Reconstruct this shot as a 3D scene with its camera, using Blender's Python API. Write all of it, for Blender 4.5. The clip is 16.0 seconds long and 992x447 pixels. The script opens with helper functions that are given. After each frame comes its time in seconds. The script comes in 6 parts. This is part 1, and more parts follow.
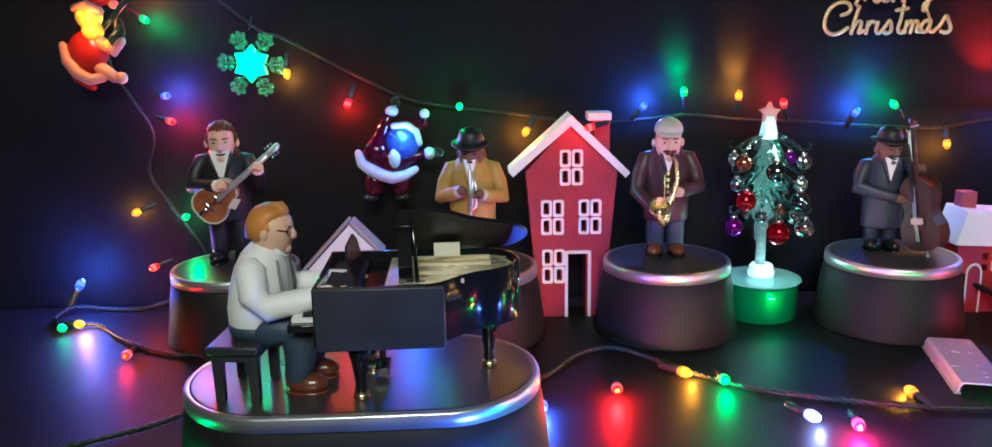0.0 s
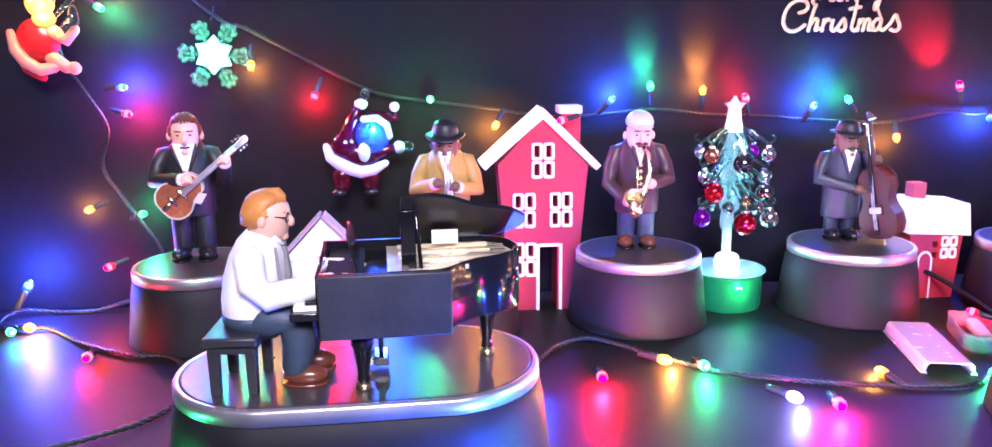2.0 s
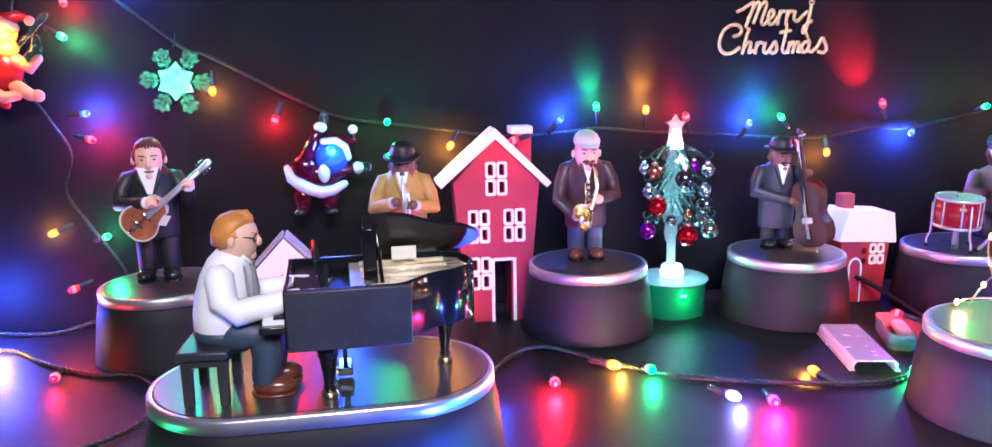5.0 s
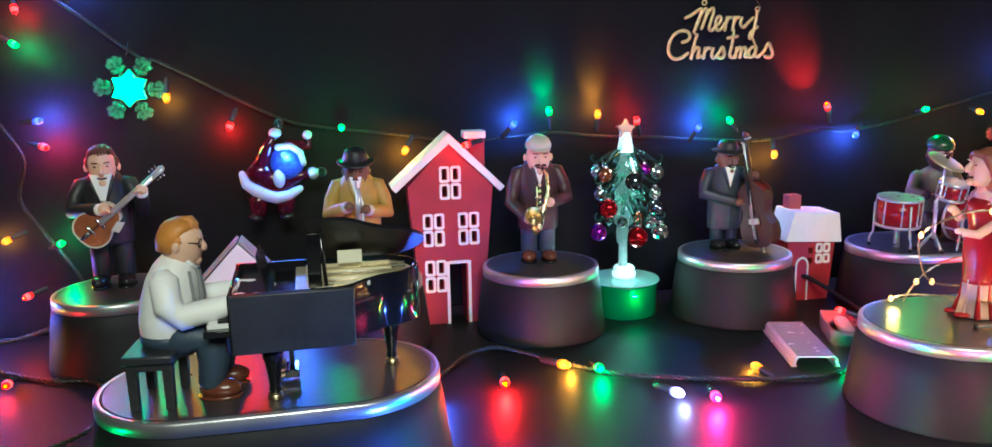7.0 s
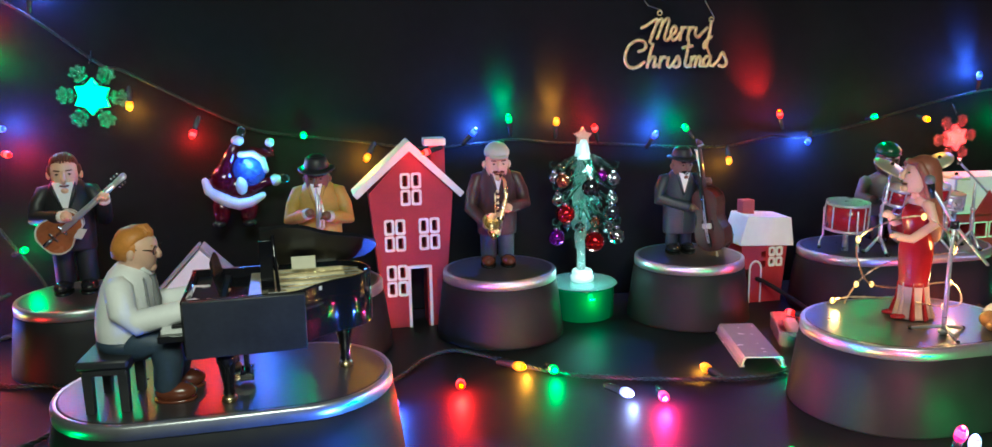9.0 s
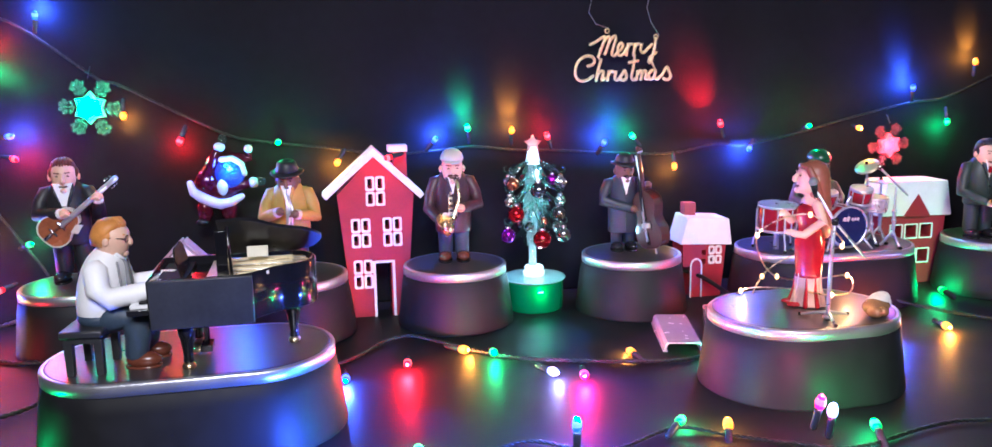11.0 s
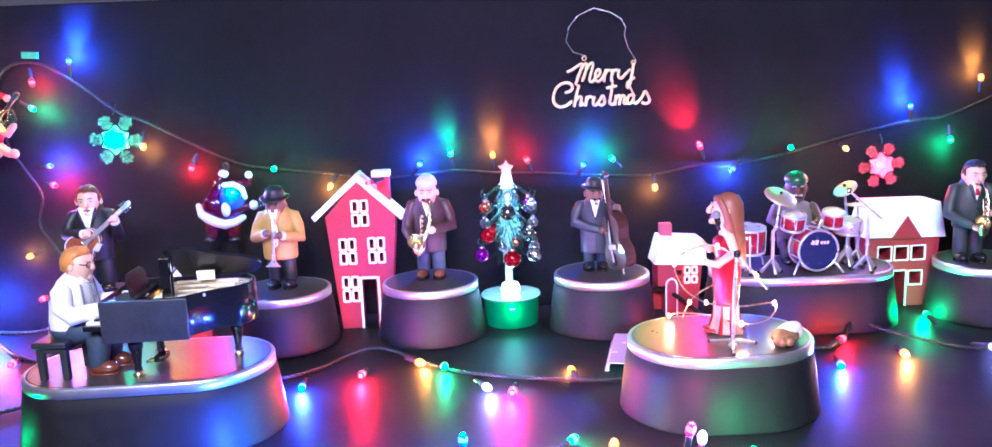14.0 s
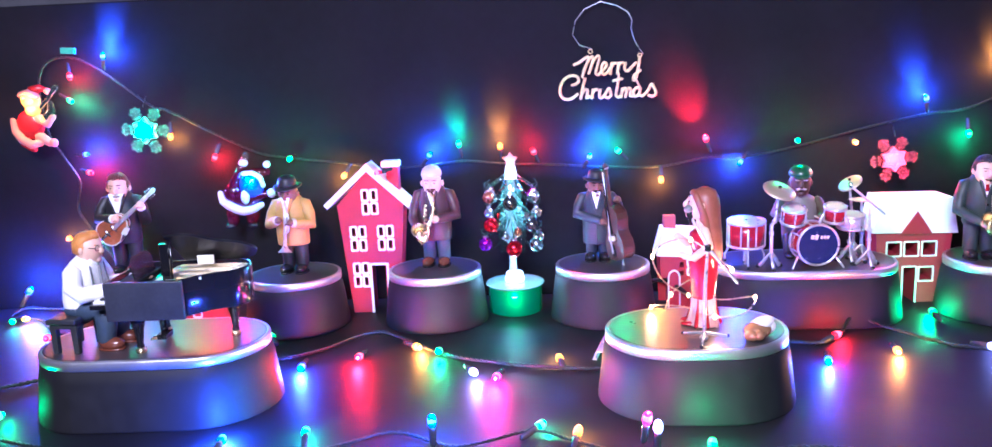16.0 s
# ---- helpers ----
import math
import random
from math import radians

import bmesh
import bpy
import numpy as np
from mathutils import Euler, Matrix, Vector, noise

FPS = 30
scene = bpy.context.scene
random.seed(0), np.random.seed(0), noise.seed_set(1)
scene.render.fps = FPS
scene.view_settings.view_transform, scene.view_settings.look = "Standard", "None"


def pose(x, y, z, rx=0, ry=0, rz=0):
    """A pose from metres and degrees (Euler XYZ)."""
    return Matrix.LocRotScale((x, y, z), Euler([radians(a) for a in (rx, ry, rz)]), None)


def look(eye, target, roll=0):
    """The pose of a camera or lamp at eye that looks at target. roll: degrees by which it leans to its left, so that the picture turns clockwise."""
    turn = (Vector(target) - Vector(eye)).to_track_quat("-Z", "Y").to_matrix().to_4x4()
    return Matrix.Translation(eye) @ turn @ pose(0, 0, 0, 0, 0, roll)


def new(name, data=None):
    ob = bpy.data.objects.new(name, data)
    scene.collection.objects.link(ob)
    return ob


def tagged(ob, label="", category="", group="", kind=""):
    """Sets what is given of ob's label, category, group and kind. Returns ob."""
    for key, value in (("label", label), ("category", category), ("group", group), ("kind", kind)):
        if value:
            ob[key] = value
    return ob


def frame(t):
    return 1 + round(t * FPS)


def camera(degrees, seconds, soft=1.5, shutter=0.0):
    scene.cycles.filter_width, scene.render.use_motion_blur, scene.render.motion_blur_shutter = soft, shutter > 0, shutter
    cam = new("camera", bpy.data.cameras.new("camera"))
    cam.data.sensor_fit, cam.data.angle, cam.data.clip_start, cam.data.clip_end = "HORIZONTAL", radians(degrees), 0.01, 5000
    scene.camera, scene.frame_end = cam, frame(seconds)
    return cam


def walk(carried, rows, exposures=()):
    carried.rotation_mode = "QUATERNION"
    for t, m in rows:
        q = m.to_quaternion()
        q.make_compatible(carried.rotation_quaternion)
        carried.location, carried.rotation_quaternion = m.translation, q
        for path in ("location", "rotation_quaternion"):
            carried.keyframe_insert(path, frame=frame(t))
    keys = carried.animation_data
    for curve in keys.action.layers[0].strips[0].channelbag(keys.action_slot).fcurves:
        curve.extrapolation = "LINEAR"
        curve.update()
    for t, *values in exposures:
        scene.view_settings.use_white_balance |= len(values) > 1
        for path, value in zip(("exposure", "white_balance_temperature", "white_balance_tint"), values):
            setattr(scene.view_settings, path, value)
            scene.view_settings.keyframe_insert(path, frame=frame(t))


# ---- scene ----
cam = camera(61.6, 16.0, soft=1.5)
PATH = [
    (0, (0.005, 0.071, 0.238), (0.023, 2.02, -0.21), -1.1),
    (0.5, (-0.006, 0.074, 0.233), (0.016, 2.023, -0.219), -1.1),
    (1, (-0.018, 0.076, 0.229), (0.027, 2.024, -0.22), -1.1),
    (1.5, (-0.03, 0.076, 0.226), (0.089, 2.023, -0.216), -0.8),
    (2, (-0.035, 0.074, 0.227), (0.166, 2.016, -0.207), -0.5),
    (2.5, (-0.039, 0.07, 0.229), (0.192, 2.011, -0.193), -0.7),
    (3, (-0.041, 0.067, 0.23), (0.207, 2.007, -0.188), -0.8),
    (3.5, (-0.041, 0.062, 0.233), (0.22, 2.001, -0.18), -0.8),
    (6, (-0.029, 0.034, 0.235), (0.3, 1.967, -0.16), -1.0),
    (6.5, (-0.024, 0.032, 0.236), (0.318, 1.962, -0.159), -1.0),
    (7, (-0.021, 0.028, 0.236), (0.342, 1.955, -0.156), -1.1),
    (7.5, (-0.016, 0.024, 0.236), (0.357, 1.95, -0.152), -1.3),
    (8, (-0.013, 0.022, 0.235), (0.375, 1.945, -0.151), -1.2),
    (8.5, (-0.008, 0.015, 0.237), (0.39, 1.937, -0.148), -1.1),
    (9, (-0.006, 0.009, 0.241), (0.404, 1.928, -0.145), -1.0),
    (9.5, (0.001, -0.007, 0.243), (0.407, 1.913, -0.141), -1.0),
    (9.7, (0.01, -0.019, 0.245), (0.414, 1.902, -0.139), -1.1),
    (11.8, (0.065, -0.102, 0.245), (0.373, 1.842, -0.111), -1.2),
    (12, (0.075, -0.107, 0.251), (0.366, 1.837, -0.117), -1.3),
    (12.5, (0.107, -0.116, 0.258), (0.327, 1.838, -0.109), -1.5),
    (13, (0.136, -0.13, 0.265), (0.282, 1.832, -0.096), -1.9),
    (13.5, (0.16, -0.14, 0.268), (0.241, 1.825, -0.094), -2.2),
    (14, (0.197, -0.143, 0.275), (0.249, 1.822, -0.089), -2.4),
    (14.5, (0.22, -0.144, 0.276), (0.246, 1.821, -0.095), -2.4),
    (15, (0.241, -0.154, 0.279), (0.217, 1.81, -0.098), -2.5),
    (15.5, (0.258, -0.159, 0.279), (0.17, 1.802, -0.103), -2.7),
    (16, (0.271, -0.164, 0.28), (0.15, 1.794, -0.109), -2.6),
]
EXPOSURES = [(0.0, -1.05, 6300, -9), (0.6, -1.05, 6250, -6), (1.3, -0.05, 5900, 21), (1.8, 0.42, 5600, 35), (3.6, 0.27, 5600, 34), (5.8, -0.45, 5950, 10), (7.0, -0.85, 6450, -16), (8.0, -1.15, 6400, -24), (9.7, -0.9, 6600, -21), (11.8, 0.02, 5250, 31), (12.5, 0.15, 5220, 31), (13.5, 0.38, 5150, 32), (15.0, 0.46, 5100, 33), (16.0, 0.4, 5050, 34)]
WORLD, ROOM_POWER, LED_POWER, LED_GLOW = 0.010, 43.0, 0.34, 1.0
walk(cam, [(t, look(eye, target, roll)) for t, eye, target, roll in PATH],
     exposures=EXPOSURES)

# ---- world and large lights ----
world = bpy.data.worlds.new("dim_room")
scene.world = world
world.use_nodes = True
world.node_tree.nodes["Background"].inputs[0].default_value = (0.55, 0.6, 0.8, 1)
world.node_tree.nodes["Background"].inputs[1].default_value = WORLD


def lamp(name, kind, power, colour, place, target=None, **sizes):
    data = bpy.data.lights.new(name, kind)
    data.energy, data.color = power, colour
    if kind == "AREA":
        data.shape = "RECTANGLE"
        data.size, data.size_y = sizes["size"], sizes["size_y"]
    if kind == "SPOT":
        data.spot_size, data.spot_blend = radians(sizes["cone"]), 1.0
    if kind in ("SPOT", "POINT"):
        data.shadow_soft_size = sizes["size"]
    ob = new(name, data)
    ob.matrix_world = look(place, target) if target else Matrix.Translation(place)
    return ob


lamp("room_light", "AREA", ROOM_POWER, (1.0, 0.96, 0.92), (0.05, -1.0, 1.05), (0.1, 0.6, 0.08), size=0.7, size_y=0.35)

# ---- materials ----


def mat(name, colour, rough=0.5, metal=0.0, vary=0.15, grain=120.0, bump=0.1, coat=0.0, trans=0.0, emit=None, glow=0.0, ior=1.45, alpha=1.0, spec=0.5):
    m = bpy.data.materials.new(name)
    m.use_nodes = True
    nt = m.node_tree
    b = nt.nodes["Principled BSDF"]
    L = nt.links.new
    b.inputs["Roughness"].default_value = rough
    b.inputs["Metallic"].default_value = metal
    b.inputs["Coat Weight"].default_value = coat
    b.inputs["Coat Roughness"].default_value = 0.08
    b.inputs["Transmission Weight"].default_value = trans
    b.inputs["IOR"].default_value = ior
    b.inputs["Alpha"].default_value = alpha
    b.inputs["Specular IOR Level"].default_value = spec
    if emit:
        b.inputs["Emission Color"].default_value = (*emit, 1)
        b.inputs["Emission Strength"].default_value = glow
    co = nt.nodes.new("ShaderNodeTexCoord")
    info = nt.nodes.new("ShaderNodeObjectInfo")
    fine = nt.nodes.new("ShaderNodeTexNoise")
    fine.inputs["Scale"].default_value = grain * 8
    fine.inputs["Detail"].default_value = 3
    wide = nt.nodes.new("ShaderNodeTexNoise")
    wide.inputs["Scale"].default_value = grain
    wide.inputs["Detail"].default_value = 4
    L(co.outputs["Object"], fine.inputs["Vector"])
    L(co.outputs["Object"], wide.inputs["Vector"])
    add = nt.nodes.new("ShaderNodeMath")
    add.operation = "MULTIPLY_ADD"
    add.inputs[1].default_value = 0.35
    L(fine.outputs["Fac"], add.inputs[0])
    L(wide.outputs["Fac"], add.inputs[2])
    shift = nt.nodes.new("ShaderNodeMath")
    shift.operation = "MULTIPLY_ADD"
    shift.inputs[1].default_value = 0.12
    L(info.outputs["Random"], shift.inputs[0])
    L(add.outputs[0], shift.inputs[2])
    ramp = nt.nodes.new("ShaderNodeValToRGB")
    ramp.color_ramp.elements[0].position, ramp.color_ramp.elements[1].position = 0.4, 1.0
    ramp.color_ramp.elements[0].color = (*[c * (1 - vary) for c in colour], 1)
    ramp.color_ramp.elements[1].color = (*[min(1, c * (1 + vary)) for c in colour], 1)
    L(shift.outputs[0], ramp.inputs[0])
    L(ramp.outputs[0], b.inputs["Base Color"])
    rr = nt.nodes.new("ShaderNodeMapRange")
    rr.inputs["To Min"].default_value, rr.inputs["To Max"].default_value = max(0.02, rough - 0.1 * min(1, rough * 3)), min(1, rough + 0.1 * min(1, rough * 3))
    L(wide.outputs["Fac"], rr.inputs["Value"])
    L(rr.outputs[0], b.inputs["Roughness"])
    if bump:
        bp = nt.nodes.new("ShaderNodeBump")
        bp.inputs["Strength"].default_value = bump
        bp.inputs["Distance"].default_value = 0.0006
        L(add.outputs[0], bp.inputs["Height"])
        L(bp.outputs[0], b.inputs["Normal"])
    return m


BOARD = mat("black_foam_board", (0.0068, 0.0068, 0.0092), 0.75, vary=0.35, grain=14, bump=0.08, spec=0.12)
CLOTH = mat("black_table_cover", (0.0095, 0.0095, 0.0125), 0.52, vary=0.3, grain=16, bump=0.14, spec=0.22)
PLASTER = mat("grey_room_plaster", (0.2, 0.2, 0.22), 0.8, grain=10)
BASE = mat("matt_charcoal_plastic", (0.0105, 0.0105, 0.0125), 0.58, vary=0.2, grain=90, bump=0.06, spec=0.26)
STEEL = mat("brushed_silver_band", (0.6, 0.6, 0.64), 0.33, 0.85, vary=0.1, grain=60, bump=0.03)
DISC = mat("smoked_metal_disc", (0.16, 0.155, 0.165), 0.32, 0.8, vary=0.12, grain=50, bump=0.01)
RED_WOOD = mat("red_painted_wood", (0.31, 0.022, 0.034), 0.55, vary=0.14, grain=60, bump=0.12)
WHITE_WOOD = mat("white_painted_wood", (0.8, 0.79, 0.8), 0.5, vary=0.06, grain=70, bump=0.1)
PINK_WOOD = mat("faded_red_wood", (0.42, 0.08, 0.09), 0.6, vary=0.2, grain=60)
SHADED_WOOD = mat("shade_coloured_wood", (0.34, 0.28, 0.3), 0.6, vary=0.15, grain=60)
DARK = mat("dark_hollow_wood", (0.03, 0.02, 0.02), 0.8)
WIRE = mat("dark_green_twisted_wire", (0.010, 0.014, 0.013), 0.4, vary=0.3, bump=0.0)
SOCKET = mat("smoky_socket_plastic", (0.03, 0.032, 0.04), 0.22, vary=0.2, bump=0.0)
GOLD = mat("gold_glitter_card", (0.83, 0.58, 0.32), 0.35, 0.55, vary=0.35, grain=500, bump=0.5)
SILVER_WIRE = mat("thin_silver_wire", (0.6, 0.6, 0.62), 0.3, 1.0, bump=0)
COPPER = mat("copper_fairy_wire", (0.75, 0.55, 0.4), 0.3, 0.9, bump=0)
GLASS = mat("clear_glass", (0.95, 0.98, 0.98), 0.03, vary=0.02, bump=0.0, trans=1.0)
PINK_CLEAR = mat("frosted_clear_plastic", (0.9, 0.62, 0.85), 0.25, vary=0.06, bump=0.05, trans=0.45, ior=1.3)
CLEAR = mat("clear_plastic_tray", (0.85, 0.82, 0.9), 0.12, vary=0.05, bump=0.02, trans=0.8, ior=1.3)
CABLE = mat("black_rubber_cable", (0.012, 0.012, 0.013), 0.35, bump=0)

# ---- mesh helpers ----


class Shape:
    """One mesh under construction, with its list of materials."""

    def __init__(self):
        self.bm, self.mats = bmesh.new(), []

    def slot(self, material):
        if material not in self.mats:
            self.mats.append(material)
        return self.mats.index(material)

    def rings(self, rings, material, close=True, smooth=True):
        k = self.slot(material)
        vs = [[self.bm.verts.new(p) for p in ring] for ring in rings]
        n = len(vs[0])
        for a, b in zip(vs, vs[1:]):
            for i in range(n):
                f = self.bm.faces.new((a[i], a[(i + 1) % n], b[(i + 1) % n], b[i]))
                f.material_index, f.smooth = k, smooth
        if close:
            for ring in (vs[0][::-1], vs[-1]):
                f = self.bm.faces.new(ring)
                f.material_index, f.smooth = k, False
        return self

    def loft(self, rows, material, n=18, turn=None, power=2.0, close=True):
        """Rows of (x, y, z, rx, ry): flat rings stacked upwards."""
        out = []
        for x, y, z, rx, ry in rows:
            ring = []
            for i in range(n):
                a = math.tau * i / n
                c, s = math.cos(a), math.sin(a)
                c, s = [math.copysign(abs(v) ** (2 / power), v) for v in (c, s)]
                ring.append(Vector((x + rx * c, y + ry * s, z)))
            out.append(ring)
        if turn:
            out = [[turn @ p for p in ring] for ring in out]
        return self.rings(out, material, close)

    def ball(self, c, r, material, turn=None, n=14, m=9):
        r = (r, r, r) if isinstance(r, (int, float)) else r
        out = []
        for j in range(m + 1):
            b = math.pi * (0.03 + 0.94 * j / m) - math.pi / 2
            ring = [Vector((r[0] * math.cos(b) * math.cos(math.tau * i / n), r[1] * math.cos(b) * math.sin(math.tau * i / n), r[2] * math.sin(b))) for i in range(n)]
            out.append([Vector(c) + (turn.to_3x3() @ p if turn else p) for p in ring])
        return self.rings(out, material)

    def tube(self, points, radii, material, n=10, flat=1.0):
        """A limb along points; the radius may change from point to point."""
        ps = [Vector(p) for p in points]
        rs = [radii] * len(ps) if isinstance(radii, (int, float)) else list(radii)
        d0, d1 = (ps[0] - ps[1]).normalized(), (ps[-1] - ps[-2]).normalized()
        ps = [ps[0] + d0 * rs[0] * 0.7] + ps + [ps[-1] + d1 * rs[-1] * 0.7]
        rs = [rs[0] * 0.55] + rs + [rs[-1] * 0.55]
        out, side = [], None
        for i, p in enumerate(ps):
            d = (ps[min(i + 1, len(ps) - 1)] - ps[max(i - 1, 0)]).normalized()
            if side is None:
                side = d.orthogonal().normalized()
            side = (side - d * side.dot(d)).normalized()
            up = d.cross(side)
            out.append([p + rs[i] * (math.cos(math.tau * k / n) * side + flat * math.sin(math.tau * k / n) * up) for k in range(n)])
        return self.rings(out, material)

    def box(self, c, size, material, turn=None, bevel=0.0, taper=1.0):
        k = self.slot(material)
        hx, hy, hz = [s / 2 for s in size]
        vs = []
        for z, f in ((-hz, taper), (hz, 1.0)):
            for x, y in ((-hx, -hy), (hx, -hy), (hx, hy), (-hx, hy)):
                p = Vector((x * f, y * f, z))
                vs.append(self.bm.verts.new(Vector(c) + (turn.to_3x3() @ p if turn else p)))
        fs = [self.bm.faces.new([vs[i] for i in q]) for q in ((3, 2, 1, 0), (4, 5, 6, 7), (0, 1, 5, 4), (1, 2, 6, 5), (2, 3, 7, 6), (3, 0, 4, 7))]
        for f in fs:
            f.material_index = k
        if bevel:
            es = list({e for f in fs for e in f.edges})
            for f in bmesh.ops.bevel(self.bm, geom=es, offset=bevel, segments=2, affect="EDGES", profile=0.5)["faces"]:
                f.material_index, f.smooth = k, True
        return self

    def prism(self, outline, y0, y1, material, bevel=0.0):
        """An outline in x and z, drawn out from y0 to y1."""
        k = self.slot(material)
        a = [self.bm.verts.new((x, y0, z)) for x, z in outline]
        b = [self.bm.verts.new((x, y1, z)) for x, z in outline]
        n = len(a)
        fs = [self.bm.faces.new(a), self.bm.faces.new(b[::-1])]
        fs += [self.bm.faces.new((a[i], b[i], b[(i + 1) % n], a[(i + 1) % n])) for i in range(n)]
        for f in fs:
            f.material_index = k
        if bevel:
            es = list({e for f in fs for e in f.edges})
            for f in bmesh.ops.bevel(self.bm, geom=es, offset=bevel, segments=2, affect="EDGES", profile=0.5)["faces"]:
                f.material_index = k
        return self

    def move(self, m):
        bmesh.ops.transform(self.bm, matrix=m, verts=self.bm.verts)
        return self

    def make(self, name, parent=None, label="", place=None):
        bmesh.ops.recalc_face_normals(self.bm, faces=self.bm.faces)
        me = bpy.data.meshes.new(name)
        self.bm.to_mesh(me)
        self.bm.free()
        for m in self.mats:
            me.materials.append(m)
        ob = new(name, me)
        if parent:
            ob.parent = parent
        if place is not None:
            ob.matrix_basis = place
        return tagged(ob, label)


def thing(name, label, category, place=None, group="", kind=""):
    ob = new(name)
    ob.empty_display_size = 0.01
    if place is not None:
        ob.matrix_basis = place
    return tagged(ob, label, category, group, kind)


def share(name, mesh_ob, parent, place):
    """Another part on the same mesh."""
    ob = new(name, mesh_ob.data)
    ob.parent, ob.matrix_basis = parent, place
    return ob


def cut(ob, boxes):
    """Openings cut right through ob: boxes of (x0, x1, y0, y1, z0, z1)."""
    s = Shape()
    for x0, x1, y0, y1, z0, z1 in boxes:
        s.box(((x0 + x1) / 2, (y0 + y1) / 2, (z0 + z1) / 2), (x1 - x0, y1 - y0, z1 - z0), DARK)
    tool = s.make("opening")
    tool.matrix_world = ob.matrix_world
    mod = ob.modifiers.new("cut", "BOOLEAN")
    mod.object, mod.solver = tool, "EXACT"
    bpy.context.view_layer.update()
    deps = bpy.context.evaluated_depsgraph_get()
    me = bpy.data.meshes.new_from_object(ob.evaluated_get(deps))
    ob.modifiers.clear()
    ob.data = me
    bpy.data.objects.remove(tool)


# ---- the large structure ----
table = Shape().box((0.2, 0.355, -0.02), (2.0, 0.98, 0.04), CLOTH, bevel=0.004).make("table", label="")
tagged(table, "table top under a plain black satin cover", "table", kind="structure")
board = Shape().box((0.2, 0.806, 0.182), (1.9, 0.012, 0.364), BOARD, bevel=0.0015).make("wall_north")
tagged(board, "upright black backdrop board behind the display", "backdrop", kind="structure")
side = Shape().box((-0.46, 0.56, 0.182), (0.012, 0.478, 0.364), BOARD, bevel=0.0015).make("wall_west")
tagged(side, "black side panel of the display", "backdrop", kind="structure")
for name, c, size in (("floor", (0.2, 0.0, -0.78), (5, 5, 0.06)), ("ceiling", (0.2, 0.0, 1.73), (5, 5, 0.06)), ("wall_room_north", (0.2, 2.5, 0.5), (5, 0.06, 2.5)),
                      ("wall_room_south", (0.2, -2.5, 0.5), (5, 0.06, 2.5)), ("wall_room_east", (2.7, 0, 0.5), (0.06, 5, 2.5)), ("wall_room_west", (-2.3, 0, 0.5), (0.06, 5, 2.5))):
    tagged(Shape().box(c, size, PLASTER).make(name), "plain grey surface of the dim room around", "room", kind="structure")

# ---- pedestals ----


def outline(half, r, n=48):
    """A stadium with straight sides of 2 * half and round ends of radius r."""
    pts = []
    for i in range(n):
        a = math.tau * i / n
        pts.append(Vector((r * math.cos(a) + math.copysign(half, math.cos(a)) * (1 if abs(math.cos(a)) > 1e-6 else 0), r * math.sin(a), 0)))
    return pts


def pedestal(x, y, half=0.0, turn=0.0, r=0.0495, label="", H=0.0585, flare=0.68):
    top = thing("pedestal", label or "round black pedestal with silver band and dark metal top", "pedestal", pose(x, y, 0, 0, 0, turn), "musician pedestals")
    def ring(rad, z):
        return [Vector((p.x, p.y, z)) for p in outline(half, rad)]
    body = [ring(r + g * flare, z) for g, z in ((0.0092, 0.0), (0.0112, 0.0008), (0.0112, 0.002), (0.0082, 0.018), (0.0045, H * 0.66), (0.0016, H - 0.0094), (0.0004, H - 0.0086))]
    Shape().rings(body, BASE).make("body", top)
    band = [ring(r + g, z) for g, z in ((-0.001, H - 0.0086), (0.0010, H - 0.0082), (0.0010, H - 0.0015), (0.0004, H - 0.0004), (-0.0010, H), (-0.0022, H - 0.0001))]
    Shape().rings(band, STEEL, close=False).make("silver_band", top, "shiny silver metal band")
    Shape().rings([ring(r - 0.0021, H - 0.001), ring(r - 0.0021, H - 0.0003), ring(r - 0.004, H)], DISC).make("top_disc", top, "dark brushed metal disc")
    return top


TOP = 0.0585
pedestal(-0.2, 0.723)
pedestal(-0.0075, 0.711)
pedestal(0.1475, 0.716)
pedestal(0.33, 0.716)
pedestal(0.731, 0.69)
pedestal(0.5375, 0.702, 0.044, -2, 0.0495, "long rounded black pedestal with a silver band, under the drum kit")
pedestal(0.389, 0.492, 0.017, 0, 0.055, "oval black pedestal with a silver band, wrapped by fairy lights")
pedestal(-0.0645, 0.4985, 0.0405, 1.6, 0.0545, "long rounded black pedestal with a silver band, under the grand piano")

# ---- toy houses ----


def rounded(w, h, r, n=4):
    pts = []
    for cx, cz, a0 in ((w / 2 - r, h / 2 - r, 0), (-w / 2 + r, h / 2 - r, 90), (-w / 2 + r, -h / 2 + r, 180), (w / 2 - r, -h / 2 + r, 270)):
        pts += [(cx + r * math.cos(radians(a0 + 90 * i / n)), cz + r * math.sin(radians(a0 + 90 * i / n))) for i in range(n + 1)]
    return pts


def ring_frame(w, h, b, depth, material, r=0.002):
    """A rounded frame round an opening, its front at y = 0."""
    s = Shape()
    o, i = rounded(w, h, r), rounded(w - 2 * b, h - 2 * b, max(0.0008, r - b * 0.4))
    def at(ps, y, g=0.0):
        return [Vector((x, y, z)) for x, z in ps]
    s.rings([at(i, depth), at(i, 0.0002), at(o, 0.0), at(o, depth)], material, close=False, smooth=False)
    return s


